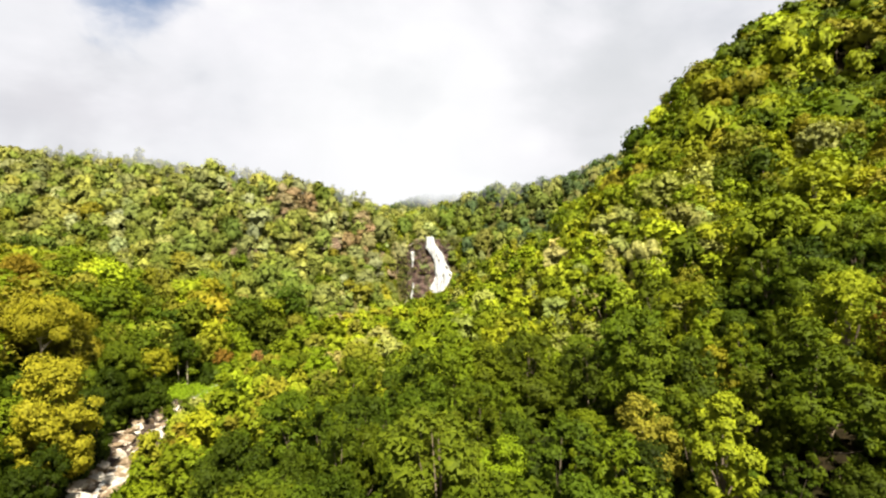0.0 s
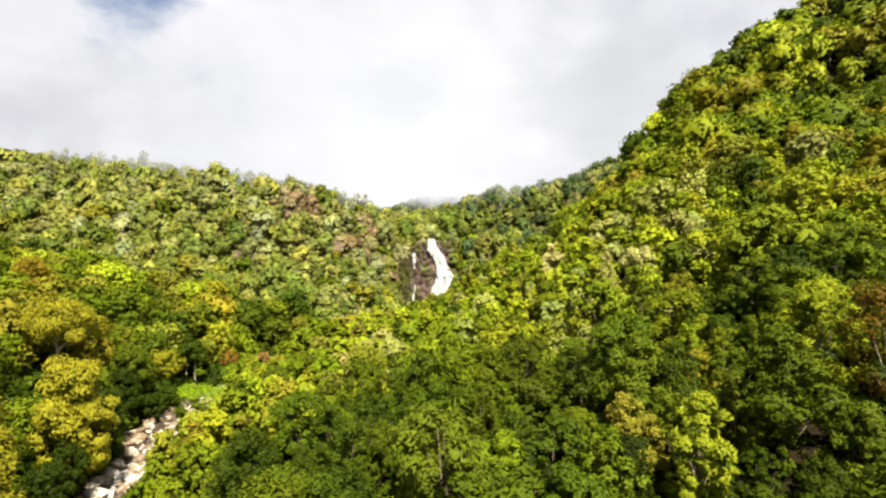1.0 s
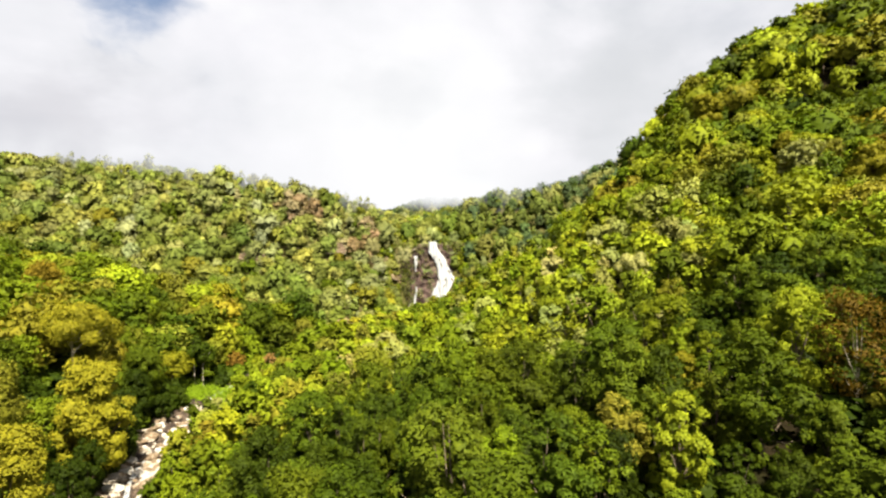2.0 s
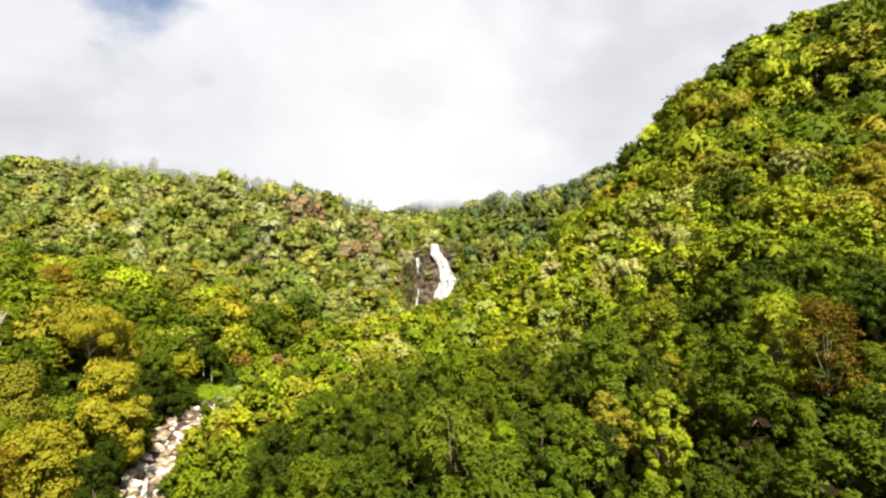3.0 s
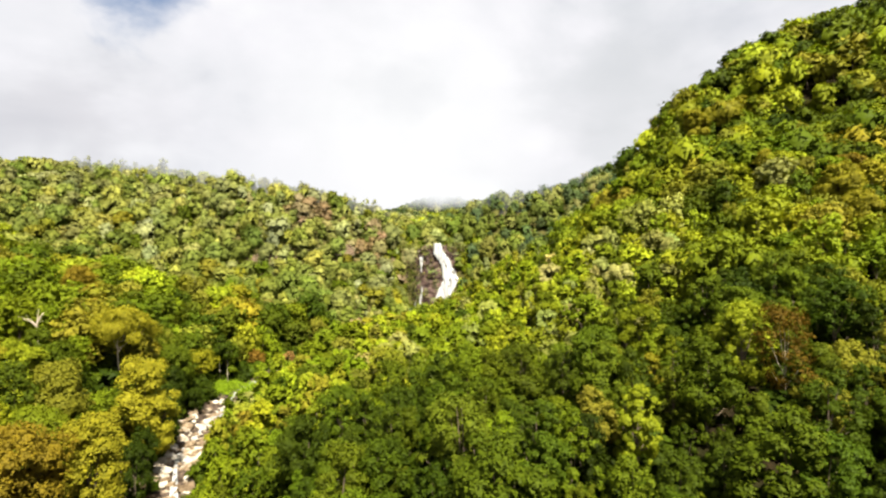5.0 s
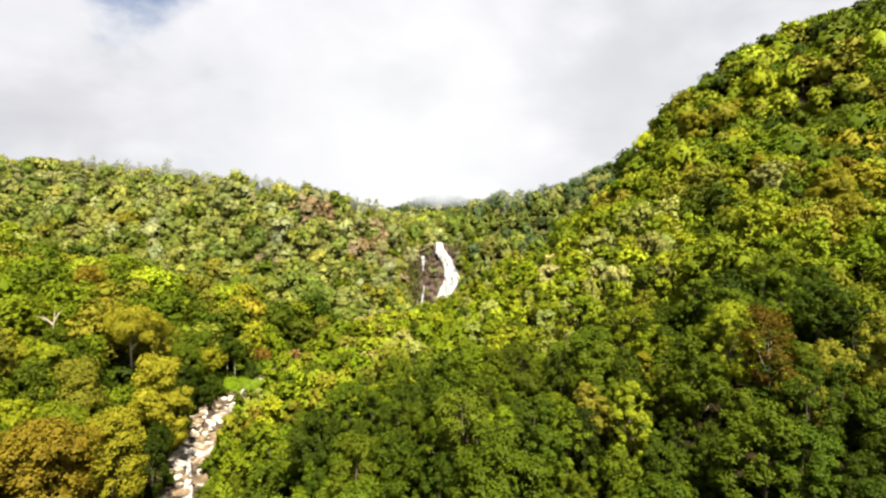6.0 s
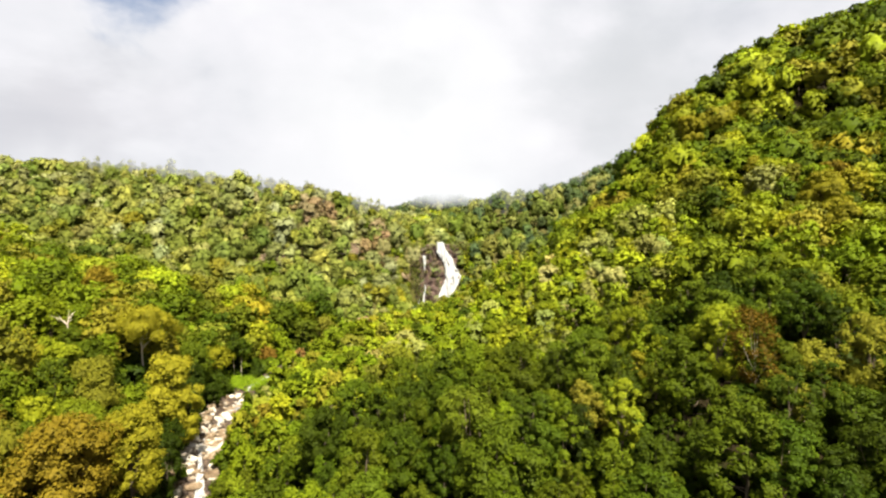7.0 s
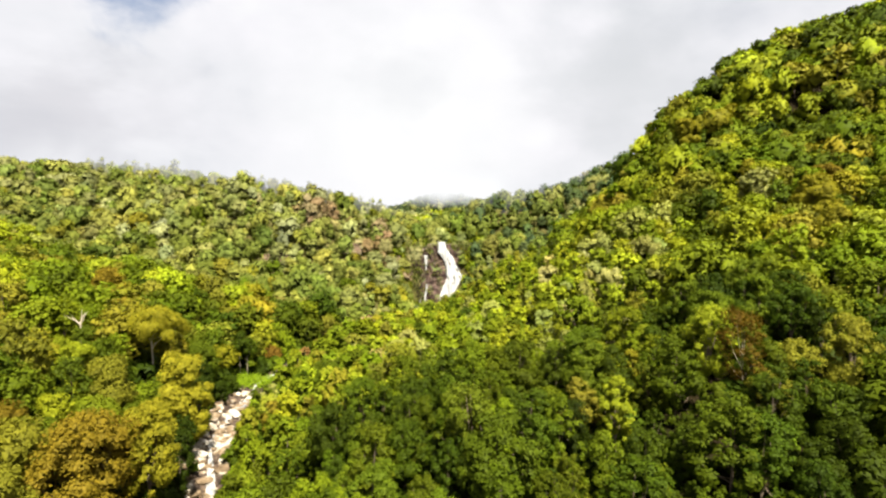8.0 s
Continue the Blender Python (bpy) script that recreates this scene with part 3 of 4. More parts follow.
# trees that stand out: x, y, height of the top, crown radius, leaf colour, form, label
MARKED = [
    (-88, 104, 36, 8.0, "yellow", DENSE, "tall broad tree with yellow-green crown beside the stream bed"),
    (-105, 95, 36, 7.5, "olive", DENSE, "tall olive-green broadleaf tree on the stream bank"),
    (-73, 66, 34, 6.0, "yellow", DENSE, "yellow-leaved tree with layered crown on the stream bank"),
    (-79, 53, 37, 9.0, "ochre", DENSE, "large spreading tree with ochre-yellow crown"),
    (-84, 41, 31, 6.0, "olive", DENSE, "olive-green broadleaf tree beside an ochre one"),
    (-96, 60, 33, 6.5, "green", ROUND, "rounded mid-green broadleaf tree on the bank"),
    (-118, 100, 40, 6.5, "lime", ROUND, "rounded lime-green broadleaf tree on the bank"),
    (-127, 92, 38, 6.0, "olive", DENSE, "olive-green broadleaf tree above the stream"),
    (-116, 133, 46, 10.5, "yellow", FLAT_TOP, "flat-topped yellow-green tree with pale bare limbs"),
    # the deepest leaf colour on bank trees also carries the bank's shade
    (-92, 119, 24, 5.0, "deep", DENSE, "dark green tree hanging over the boulders"),
    (-103, 140, 24, 5.5, "deep", DENSE, "dark green tree at the stream's edge"),
    (-101, 128, 27, 5.0, "green", DENSE, "green broadleaf tree at the stream's edge"),
    (-84, 97, 19, 4.0, "deep", ROUND, "tree beside the stream, coloured dark green for shade"),
    (-78, 84, 20, 4.5, "deep", ROUND, "tree beside the stream, coloured dark green for shade"),
    (-112, 158, 28, 6.0, "green", DENSE, "green broadleaf tree behind the boulders"),
    (-176, 190, 58, 8.0, "ochre", DENSE, "tall ochre-crowned tree on the valley side"),
    (49.5, 56, 58, 4.6, "lime", ROUND, "bright yellow-green tree beside a browning one"),
    (25, 41, 47.5, 3.2, "lime", YOUNG, "young tree with bright lime-green leaves"),
    (62, 49, 52, 5.0, "olive", BROAD, "flat-crowned olive-green tree on the slope"),
    (35, 58.5, 48, 2.2, "yellow", ROUND, "small yellow-leaved tree among green ones"),
    (47, 107, 62, 4.2, "pale", ROUND, "pale cream-flowered tree on the slope"),
    (53, 118, 62, 4.0, "lime", ROUND, "lime-green tree on the slope"),
    (62, 107, 66, 4.5, "lime", ROUND, "lime-green tree on the slope"),
    (54, 45, 47, 3.6, "olive", BROAD, "olive-brown tree below the browning one"),
    (124, 124, 91, 7.0, "yellow", BROAD, "broad yellow-green tree on the steep slope"),
    (118, 110, 81, 6.0, "yellow", BROAD, "broad yellow-green tree on the steep slope"),
    (136, 134, 96, 6.0, "ochre", BROAD, "yellow-ochre tree on the steep slope"),
    (117, 149, 101, 4.5, "yellow", ROUND, "rounded yellow tree on the steep slope"),
    (153, 181, 119, 6.0, "olive", BROAD, "olive-yellow tree on the steep slope"),
    (146, 209, 141, 6.0, "yellow", ROUND, "rounded yellow tree high on the slope"),
    (118, 199, 131, 6.0, "yellow", BROAD, "yellow-green tree near the crest"),
    (62, 219, 83, 4.0, "lime", ROUND, "lime-green tree on the crest of the spur"),
    (92, 129, 79, 4.5, "olive", ROUND, "olive-green tree on the slope"),
    (-127, 113.5, 43.0, 5.0, "green", ROUND, "green broadleaf tree standing before a dead one"),
    (-101, 152, 12, 4.5, "deep", ROUND, "dark green tree leaning over the boulders"),
    (-102, 164, 11, 4.0, "dark", ROUND, "dark leafy tree at the bed's upper edge"),
    (-82, 146, 9, 3.2, "green", ROUND, "bushy green tree at the spur's foot"),
    (-74, 182, 20, 3.4, "russet", ROUND, "small tree with withered reddish-brown leaves"),
    (-99.5, 206, 15, 4.5, "brown", ROUND, "low browning tree in the shade behind pale stems"),
    (70, 47, 57, 4.5, "olive", BROAD, "olive-yellow broadleaf tree on the steep slope"),
]
MARKED_AT = np.array([(m[0], m[1], m[3]) for m in MARKED])


def free_ground(x, y, room=0.6):
    """Away from the stream bed, the falls and the trees placed singly."""
    ok = stream_distance(x, y) > 9.5
    ok &= ~((np.abs(x + 14) < 20) & (y > 345) & (y < 399))
    ok &= ~((np.abs(x + 15) < 27) & (y > 366) & (y < 384))
    ok &= ~((np.abs(x + 102) < 9) & (np.abs(y - 178) < 10))
    ok &= ~((np.abs(x + 79) < 8) & (np.abs(y - 157) < 14))
    ok &= ~((np.abs(x + 158) < 16) & (np.abs(y - 341) < 7))
    for mx, my, r in (*MARKED_AT, (52, 49.5, 3.0), (-133, 120, 4), (-127, 108, 4), (-112, 122, 5)):
        ok &= np.hypot(x - mx, y - my) > room * r + (1.6 if 30 < my < 60 and mx > 0 else 2.0 if mx > 80 else 0)
    return ok


def right_of_stream(x, y):
    return x > np.interp(y, [p[1] for p in STREAM], [p[0] for p in STREAM])


def in_fan(x, y, margin=45):
    """The wedge of land that the valley opens towards."""
    return np.abs(x) < np.maximum(y + 40, 0) * 1.02 + margin


def near_spur(x, y):
    return (x > -40) & (x < 84) & (y > -8) & (y < 82) & (np.abs(x - 14) < 24 + 0.65 * y)


def plant_marked():
    ground = land(MARKED_AT[:, 0], MARKED_AT[:, 1])
    rng = np.random.default_rng(5)
    for k, (x, y, top, radius, colour, form, label) in enumerate(MARKED):
        tall = max(top - ground[k], 6.0) + (3.0 if x > 80 else 0.0)
        own = (radius / tall * 1.02, max(form[1], 1 - 3.6 * radius / tall), *form[2:])
        shape = tree_shape(300 + k, own, 14000 if radius > 5 else 5600, (0.46 if radius > 5 else 0.32) / tall, 16 if form is FLAT_TOP else 9, 6, 0.9 if form is FLAT_TOP else 1.0, apart=True)
        shade = np.array(LEAVES[colour]) * rng.uniform(0.9, 1.15)
        tree_thing("tree", shape, PALE_BARK if form is FLAT_TOP else BARK, (x, y, ground[k]), tall, rng.uniform(0, 6.28), 1.0, shade, label)


plant_marked()


NEAR_KINDS = {"dark": 4, "green": 7, "fresh": 1.2}
UPPER_KINDS = {"green": 1, "fresh": 6, "olive": 2.5, "lime": 5, "sage": 0.6}
SUNLIT_KINDS = {"lime": 6, "sage": 3, "pale": 0.2, "straw": 0.8}
SHADE_KINDS = {"deep": 6, "dark": 4, "green": 1.5}


def stand(x, y):
    """Share of lighter kinds: more of them up the spur, fewer on the right-hand slope's foot; partly real hue, partly
    sun and cloud shade put into the colour.
    """
    return np.clip(0.1 + (y - 36) / 95 - np.maximum(x - 22, 0) / 80 * np.clip((100 - y) / 40, 0, 1) - np.maximum(-x - 25, 0) / 115, 0, 0.95)


def parched(x, y):
    """Share of browned trees, on the thin soil above the falls' left side."""
    return 0.9 * np.exp(-(((x + 130) / 20) ** 2) - ((y - 397) / 14) ** 2) + 0.6 * np.exp(-(((x + 70) / 34) ** 2) - ((y - 384) / 18) ** 2)


def shade_share(x, y):
    """Share of the darkest kinds, shade put into the leaf colour at the foot of the right-hand slope."""
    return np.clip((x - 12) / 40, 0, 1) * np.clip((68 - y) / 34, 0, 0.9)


def plant_near():
    """The young trees on the nose of the spur, each a tree of its own."""
    shapes = [tree_shape(20 + k, YOUNG, 4600, 0.0215, 5, 5) for k in range(5)] + [tree_shape(30 + k, ROUND, 4600, 0.023, 5, 5) for k in range(2)]
    spots = scatter(11, 6.5, (-60, -10, 110, 100), lambda x, y: near_spur(x, y) & free_ground(x, y), 11.8, 0.28)
    spots = spots[np.random.default_rng(79).random(len(spots)) > 0.3 * (shade_share(spots[:, 0], spots[:, 1]) > 0.3)]
    colours, kinds = leaf_colours(3, spots, NEAR_KINDS)
    other = np.random.default_rng(77).random(len(spots)) < stand(spots[:, 0], spots[:, 1])
    more, names = leaf_colours(5, spots, {"green": 6, "fresh": 3.2, "olive": 0.8})
    colours[other] = more[other]
    kinds = [b if o else a for a, b, o in zip(kinds, names, other)]
    other = np.random.default_rng(78).random(len(spots)) < shade_share(spots[:, 0], spots[:, 1])
    more, names = leaf_colours(6, spots, SHADE_KINDS)
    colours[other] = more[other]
    kinds = [b if o else a for a, b, o in zip(kinds, names, other)]
    label = {"deep": "young forest tree, crown coloured very dark green for shade", "dark": "young forest tree with dense dark green leaves", "green": "young forest tree with mid-green leafy crown", "fresh": "young forest tree with fresh bright green leaves", "olive": "young forest tree with olive-tinged leaves",
             "lime": "young forest tree with pale lime leaves", "sage": "young forest tree with grey-green leaves", "yellow": "young forest tree with yellowing leaves"}
    rng = np.random.default_rng(8)
    first = {}
    ground = land(spots[:, 0], spots[:, 1])
    for k, (x, y, tall, turn, girth) in enumerate(spots):
        at, which = (x, y, ground[k]), int(rng.integers(len(shapes)))
        if which in first:
            root = copy_thing(first[which], Matrix.Identity(4))
            root.matrix_basis = plant(at, tall, turn, girth)
        else:
            root = first[which] = tree_thing("tree", shapes[which], BARK, at, tall, turn, girth, colours[k], "", "young trees on the spur")
        root["label"] = label[kinds[k]]
        for child in root.children:
            if child.name.startswith("crown"):
                child.color = (*colours[k], 1)


plant_near()


def crest_line(x):
    return np.interp(x, [p[0] for p in RIGHT_CREST], [p[1] for p in RIGHT_CREST])


def far_crest(x):
    return np.interp(x, [-445, -295, -206, -68, 0], [470, 444, 405, 462, 470])


def low_crest(spots):
    """Shorter trees along the windy edge of the lower crest."""
    edge = np.exp(-(((spots[:, 0] - 60) / 26) ** 2) - ((spots[:, 1] - 215) / 16) ** 2)
    spots[:, 2] *= 1 - 0.45 * edge


def hollow_shade(x, y):
    """Share of dark kinds behind the crest, its shade put into the leaf colour."""
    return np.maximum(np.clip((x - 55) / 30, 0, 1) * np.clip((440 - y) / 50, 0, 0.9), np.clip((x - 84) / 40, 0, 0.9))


def plant_woods():
    spots = scatter(12, 5.8, (-90, -40, 110, 300), lambda x, y: right_of_stream(x, y) & free_ground(x, y) & in_fan(x, y, 40) & ~near_spur(x, y) & (x < 75 - 0.12 * y) & (y > -25), 11.0, 0.25)
    low_crest(spots)
    forest("dense young green forest covering the spur", 4, spots, NEAR_KINDS,
           (YOUNG, YOUNG, ROUND, YOUNG, YOUNG, ROUND), ((125, 1000), (180, 500), (400, 240)),
           UPPER_KINDS, stand)

    spots = scatter(13, 7.8, (40, -40, 460, 420), lambda x, y: right_of_stream(x, y) & free_ground(x, y) & in_fan(x, y, 30) & ~near_spur(x, y) & (x >= 75 - 0.12 * y) & (y > -10) & (y < crest_line(x) + 22), 14.0, 0.24)
    low_crest(spots)
    forest("mixed green and yellow forest on the steep mountainside", 5, spots, {"deep": 0.6, "dark": 2.5, "green": 5, "fresh": 3, "olive": 1.5, "lime": 0.8},
           (ROUND, BROAD, DOME, YOUNG, BROAD, SPREAD), ((130, 1500), (210, 900), (300, 520), (900, 220)),
           {"green": 3.5, "fresh": 6, "olive": 1.6, "lime": 3.5, "yellow": 0.8}, lambda x, y: np.clip((y - 45) / 70, 0, 0.85) * np.clip((250 - x) / 80, 0.65, 1))

    spots = scatter(14, 10.4, (-330, -20, -50, 275), lambda x, y: ~right_of_stream(x, y) & free_ground(x, y, 0.9) & in_fan(x, y, 30), 18.5, 0.26)
    near_water = stream_distance(spots[:, 0], spots[:, 1])
    spots[:, 2] *= np.clip(0.55 + near_water / 60, 0.6, 1)
    spots[:, 2] *= 1 - 0.5 * np.exp(-(((spots[:, 0] + 127) / 13) ** 2) - ((spots[:, 1] - 111) / 13) ** 2)
    forest("tall mixed forest with yellowing crowns on the valley floor", 6, spots, {"dark": 2, "green": 4, "fresh": 5, "olive": 3.2, "lime": 2.2, "yellow": 0.9, "ochre": 0.3},
           (BROAD, ROUND, DOME, UMBRELLA, SPREAD, DOME), ((150, 3600), (190, 2000), (240, 1150), (600, 760)),
           {"dark": 3, "green": 4, "olive": 3, "ochre": 1}, lambda x, y: np.clip((85 - y) / 25, 0, 0.95))

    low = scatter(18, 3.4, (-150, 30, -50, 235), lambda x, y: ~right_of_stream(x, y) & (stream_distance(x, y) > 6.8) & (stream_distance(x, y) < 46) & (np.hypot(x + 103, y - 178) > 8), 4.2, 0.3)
    # deepest leaf colours put the bank's shade into the undergrowth
    forest("undergrowth crowding the stream's bank, coloured dark green for shade", 11, low, {"deep": 6, "dark": 4, "green": 1}, (BUSH, BUSH, BUSH), ((900, 90),))
    low = scatter(19, 3.6, (-90, 60, -20, 330), lambda x, y: right_of_stream(x, y) & (stream_distance(x, y) > 6.5) & (stream_distance(x, y) < 16), 3.6, 0.3)
    forest("green undergrowth along the stream below the spur", 12, low, {"dark": 3, "green": 5, "fresh": 3, "lime": 1}, (BUSH, BUSH), ((900, 140),))

    low = scatter(20, 6.0, (-440, 265, 10, 470), lambda x, y: (~right_of_stream(x, np.minimum(y, 380)) | (y > 400)) & in_fan(x, y, 10) & (np.abs(x + 12) > 3) & ~((np.abs(x + 15) < 26) & (y > 370) & (y < 399)), 4.2, 0.3)
    # scrub kept pale to lift dark gaps, haze put into its colour
    forest("low scrub beneath the trees of the far slope", 13, low, {"leafy": 5, "moss": 4, "meadow": 3}, (BUSH, BUSH, BUSH), ((900, 44),))
    low = scatter(21, 3.6, (-60, 330, 34, 440), lambda x, y: (np.abs(x + 12) > 3.5) & ~((np.abs(x + 15) < 25) & (y > 373) & (y < 399)), 4.0, 0.3)
    forest("light green scrub round the head and foot of the falls", 14, low, {"green": 3, "olive": 4, "fresh": 4, "lime": 2}, (BUSH, BUSH, BUSH), ((900, 90),))

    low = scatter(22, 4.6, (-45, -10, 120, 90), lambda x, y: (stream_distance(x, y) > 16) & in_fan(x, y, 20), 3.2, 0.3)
    # near-black leaves imitate the shade between the young trees
    forest("undergrowth beneath the young trees of the spur, coloured near-black for shade", 15, low, {"deep": 5, "dark": 3}, (BUSH, BUSH, BUSH), ((95, 110), (900, 60)))

    far_forms = (SLIM, FULL, SLIM, PLUMP, FULL, PLUMP)
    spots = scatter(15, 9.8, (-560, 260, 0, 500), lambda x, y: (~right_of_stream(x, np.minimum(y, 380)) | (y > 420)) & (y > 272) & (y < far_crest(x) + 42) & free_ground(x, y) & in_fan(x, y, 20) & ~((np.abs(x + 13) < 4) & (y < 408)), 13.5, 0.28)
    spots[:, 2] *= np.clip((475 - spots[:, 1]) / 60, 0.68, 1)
    # paler, greyer kinds up the slope put distance haze into the leaves
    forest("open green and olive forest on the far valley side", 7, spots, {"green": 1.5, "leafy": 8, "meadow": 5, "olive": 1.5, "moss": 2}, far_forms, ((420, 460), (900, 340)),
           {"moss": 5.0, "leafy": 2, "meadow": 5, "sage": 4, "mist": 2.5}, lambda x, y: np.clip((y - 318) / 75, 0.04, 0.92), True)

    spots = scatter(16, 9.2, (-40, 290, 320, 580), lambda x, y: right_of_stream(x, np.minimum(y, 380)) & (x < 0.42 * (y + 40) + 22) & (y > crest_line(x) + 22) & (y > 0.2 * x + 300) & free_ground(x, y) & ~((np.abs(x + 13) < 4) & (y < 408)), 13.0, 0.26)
    # teal kinds for haze, with a darker share for shade behind the crest
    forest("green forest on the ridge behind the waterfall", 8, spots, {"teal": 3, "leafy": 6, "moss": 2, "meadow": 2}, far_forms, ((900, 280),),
           {"teal": 5, "moss": 2, "dark": 1}, hollow_shade, True)

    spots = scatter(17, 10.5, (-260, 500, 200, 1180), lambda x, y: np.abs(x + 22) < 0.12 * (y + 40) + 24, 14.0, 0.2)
    # pale kinds for haze, dark kinds for the far hill's shade
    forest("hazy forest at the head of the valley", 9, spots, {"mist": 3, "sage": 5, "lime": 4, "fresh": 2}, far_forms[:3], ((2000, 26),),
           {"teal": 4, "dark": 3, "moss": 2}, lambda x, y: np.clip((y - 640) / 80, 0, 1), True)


plant_woods()


def plant_lower_valley():
    """Forest down the valley behind the spur's nose."""
    spots = scatter(23, 8.5, (-190, -150, 230, 0), lambda x, y: (stream_distance(x, y) > 10) & ((y < -24) | (np.abs(x) > 42 + 1.02 * (y + 40))) & ~near_spur(x, y), 13.0, 0.22)
    forest("mixed green forest lower down the valley", 16, spots, {"dark": 4, "green": 5, "fresh": 1, "olive": 2}, (DOME, SPREAD, ROUND), ((72, 760), (105, 240), (900, 30)))


plant_lower_valley()


# ---- trees of a shape of their own ----
def bare_limbs(seed, limbs, reach, thick, sides=6):
    """A leafless stem 1 high that forks into crooked limbs."""
    rng = np.random.default_rng(seed)
    stem = np.array([(0, 0, -0.05), (0.01, 0.0, 0.35), (-0.01, 0.015, 0.7), (0.015, 0.0, 1.0)])
    pieces = [tube(stem, [thick, thick * 0.85, thick * 0.6, thick * 0.15], sides)]
    for k in range(limbs):
        z = rng.uniform(0.6, 0.93)
        start = np.array([np.interp(z, stem[:, 2], stem[:, 0]), np.interp(z, stem[:, 2], stem[:, 1]), z])
        turn = k * 2.4 + rng.uniform(0, 0.8)
        way = np.array([math.cos(turn), math.sin(turn), rng.uniform(0.8, 1.7)])
        long = reach * rng.uniform(0.6, 1.1)
        knee = start + way * long * 0.5 + rng.normal(size=3) * 0.01
        tip = knee + (way + rng.normal(size=3) * 0.4) * long * 0.5
        pieces.append(tube([start, knee, tip], [thick * 0.5, thick * 0.36, thick * 0.08], sides))
        pieces.append(tube([knee, knee + (way + rng.normal(size=3) * 0.7) * long * 0.35], [thick * 0.26, thick * 0.06], sides))
    return pieces


def ground_at(x, y):
    return float(land([x], [y])[0])


def odd_trees():
    # the browning tree on the near slope, thin enough to show its pale stem
    wood, leaves = tree_shape(501, (0.25, 0.2, 46, 0.22, 0.75), 3200, 0.018, 8, 6, 0.6, close=False, apart=True)
    tree_thing("tree", (wood, leaves), PALE_BARK, (52, 49.5, ground_at(52, 49.5)), 57 - ground_at(52, 49.5), 0.4, 1.0, LEAVES["rust"], "thin-crowned tree with rust-brown leaves and pale trunk")
    # two tall pale stems by the stream
    for k, (x, y, tall) in enumerate(((-107.3, 186, 22), (-104.6, 187.5, 19))):
        shape = tree_shape(510 + k, (0.22, 0.6, 22, 0.28, 0.8), 1100, 0.03, 6, 6, 0.6 + 0.25 * k, apart=True)
        tree_thing("tree", shape, PALE_BARK, (x, y, ground_at(x, y)), tall, 1.3 * k, 1.0, LEAVES["dark"], "tall slender tree with bare pale trunk beside the stream", "pale-stemmed trees")
    # the dead tree
    foot = ground_at(-133, 120)
    root = new("dead_tree")
    tagged(root, "dead leafless tree with bleached white forked trunk", "dead tree")
    grown(bare_limbs(7, 5, 0.15, 0.017), PALE_BARK, root)
    root.matrix_basis = plant((-133, 120, foot), 47 - foot, 0.7, 1.0)
    # slender trees that stand above the ridges
    slim = [tree_shape(520 + k, (0.19, 0.3, 16, 0.3, 0.8), 240, 0.036, 6, 4) for k in range(4)]
    rng = np.random.default_rng(31)
    ridge = [(-295, 444, 22), (-391, 467, 19), (205, 266, 17), (216, 272, 13), (176, 252, 13), (138, 232, 12), (255, 291, 15), (172, 523, 19), (180, 525, 17), (150, 506, 15)]
    ridge += [(x, np.interp(x, [-445, -391, -295, -206, -125, -68], [470, 466, 444, 420, 430, 455]) + rng.uniform(-6, 8), rng.uniform(11, 20)) for x in np.arange(-440, -70, 9.25) + rng.uniform(-5, 5, 40)]
    for k, (x, y, tall) in enumerate(ridge):
        # greyed leaf colours stand in for the haze on the crests
        shade = np.array(LEAVES["teal" if x > 0 else "moss"]) * rng.uniform(0.8, 1.3)
        tree_thing("tree", slim[k % 4], BARK, (x, y, ground_at(x, y)), tall, rng.uniform(0, 6.28), 1.0, shade, "slender tree tinted grey-green for haze, standing clear above the ridge", "slender ridge trees")


odd_trees()


# ---- the stream bed ----
def along_stream(y):
    ys, xs = [p[1] for p in STREAM], [p[0] for p in STREAM]
    return np.interp(y, ys, xs)


def build_stream():
    ys = np.arange(30, 262, 1.5)
    across = np.linspace(-1, 1, 15)
    rng = np.random.default_rng(41)
    half = 7.2 + 0.8 * np.sin(ys / 9.0) + 0.5 * np.sin(ys / 3.7 + 1)
    x = along_stream(ys)[:, None] + half[:, None] * across[None]
    y = ys[:, None] + 0.35 * half[:, None] * across[None] * 0.6
    z = land(x.ravel(), y.ravel()).reshape(x.shape) + 0.7 - 0.5 * across[None] ** 2 + rng.normal(size=x.shape) * 0.22
    me = quad_mesh("stream_bed", np.stack([x, y, z], -1).reshape(-1, 3), grid_quads(*x.shape), [GRAVEL], smooth=False)
    tagged(new("stream_bed", me), "bare brown rock bed of the mountain stream", "stream bed", kind="structure")
    half = 0.9 + 0.45 * np.sin(ys / 5.0 + 2)
    middle = along_stream(ys) + 2.2 * np.sin(ys / 11.0)
    x = middle[:, None] + half[:, None] * across[None]
    y = np.broadcast_to(ys[:, None], x.shape)
    z = land(x.ravel(), y.ravel()).reshape(x.shape) + 1.0 + 0.15 * np.sin(ys * 1.3)[:, None] + rng.normal(size=x.shape) * 0.05
    me = quad_mesh("stream", np.stack([x, y, z], -1).reshape(-1, 3), grid_quads(*x.shape), [STREAM_WATER], smooth=True)
    tagged(new("stream", me), "shallow white-foaming stream running between boulders", "stream", kind="structure")


build_stream()


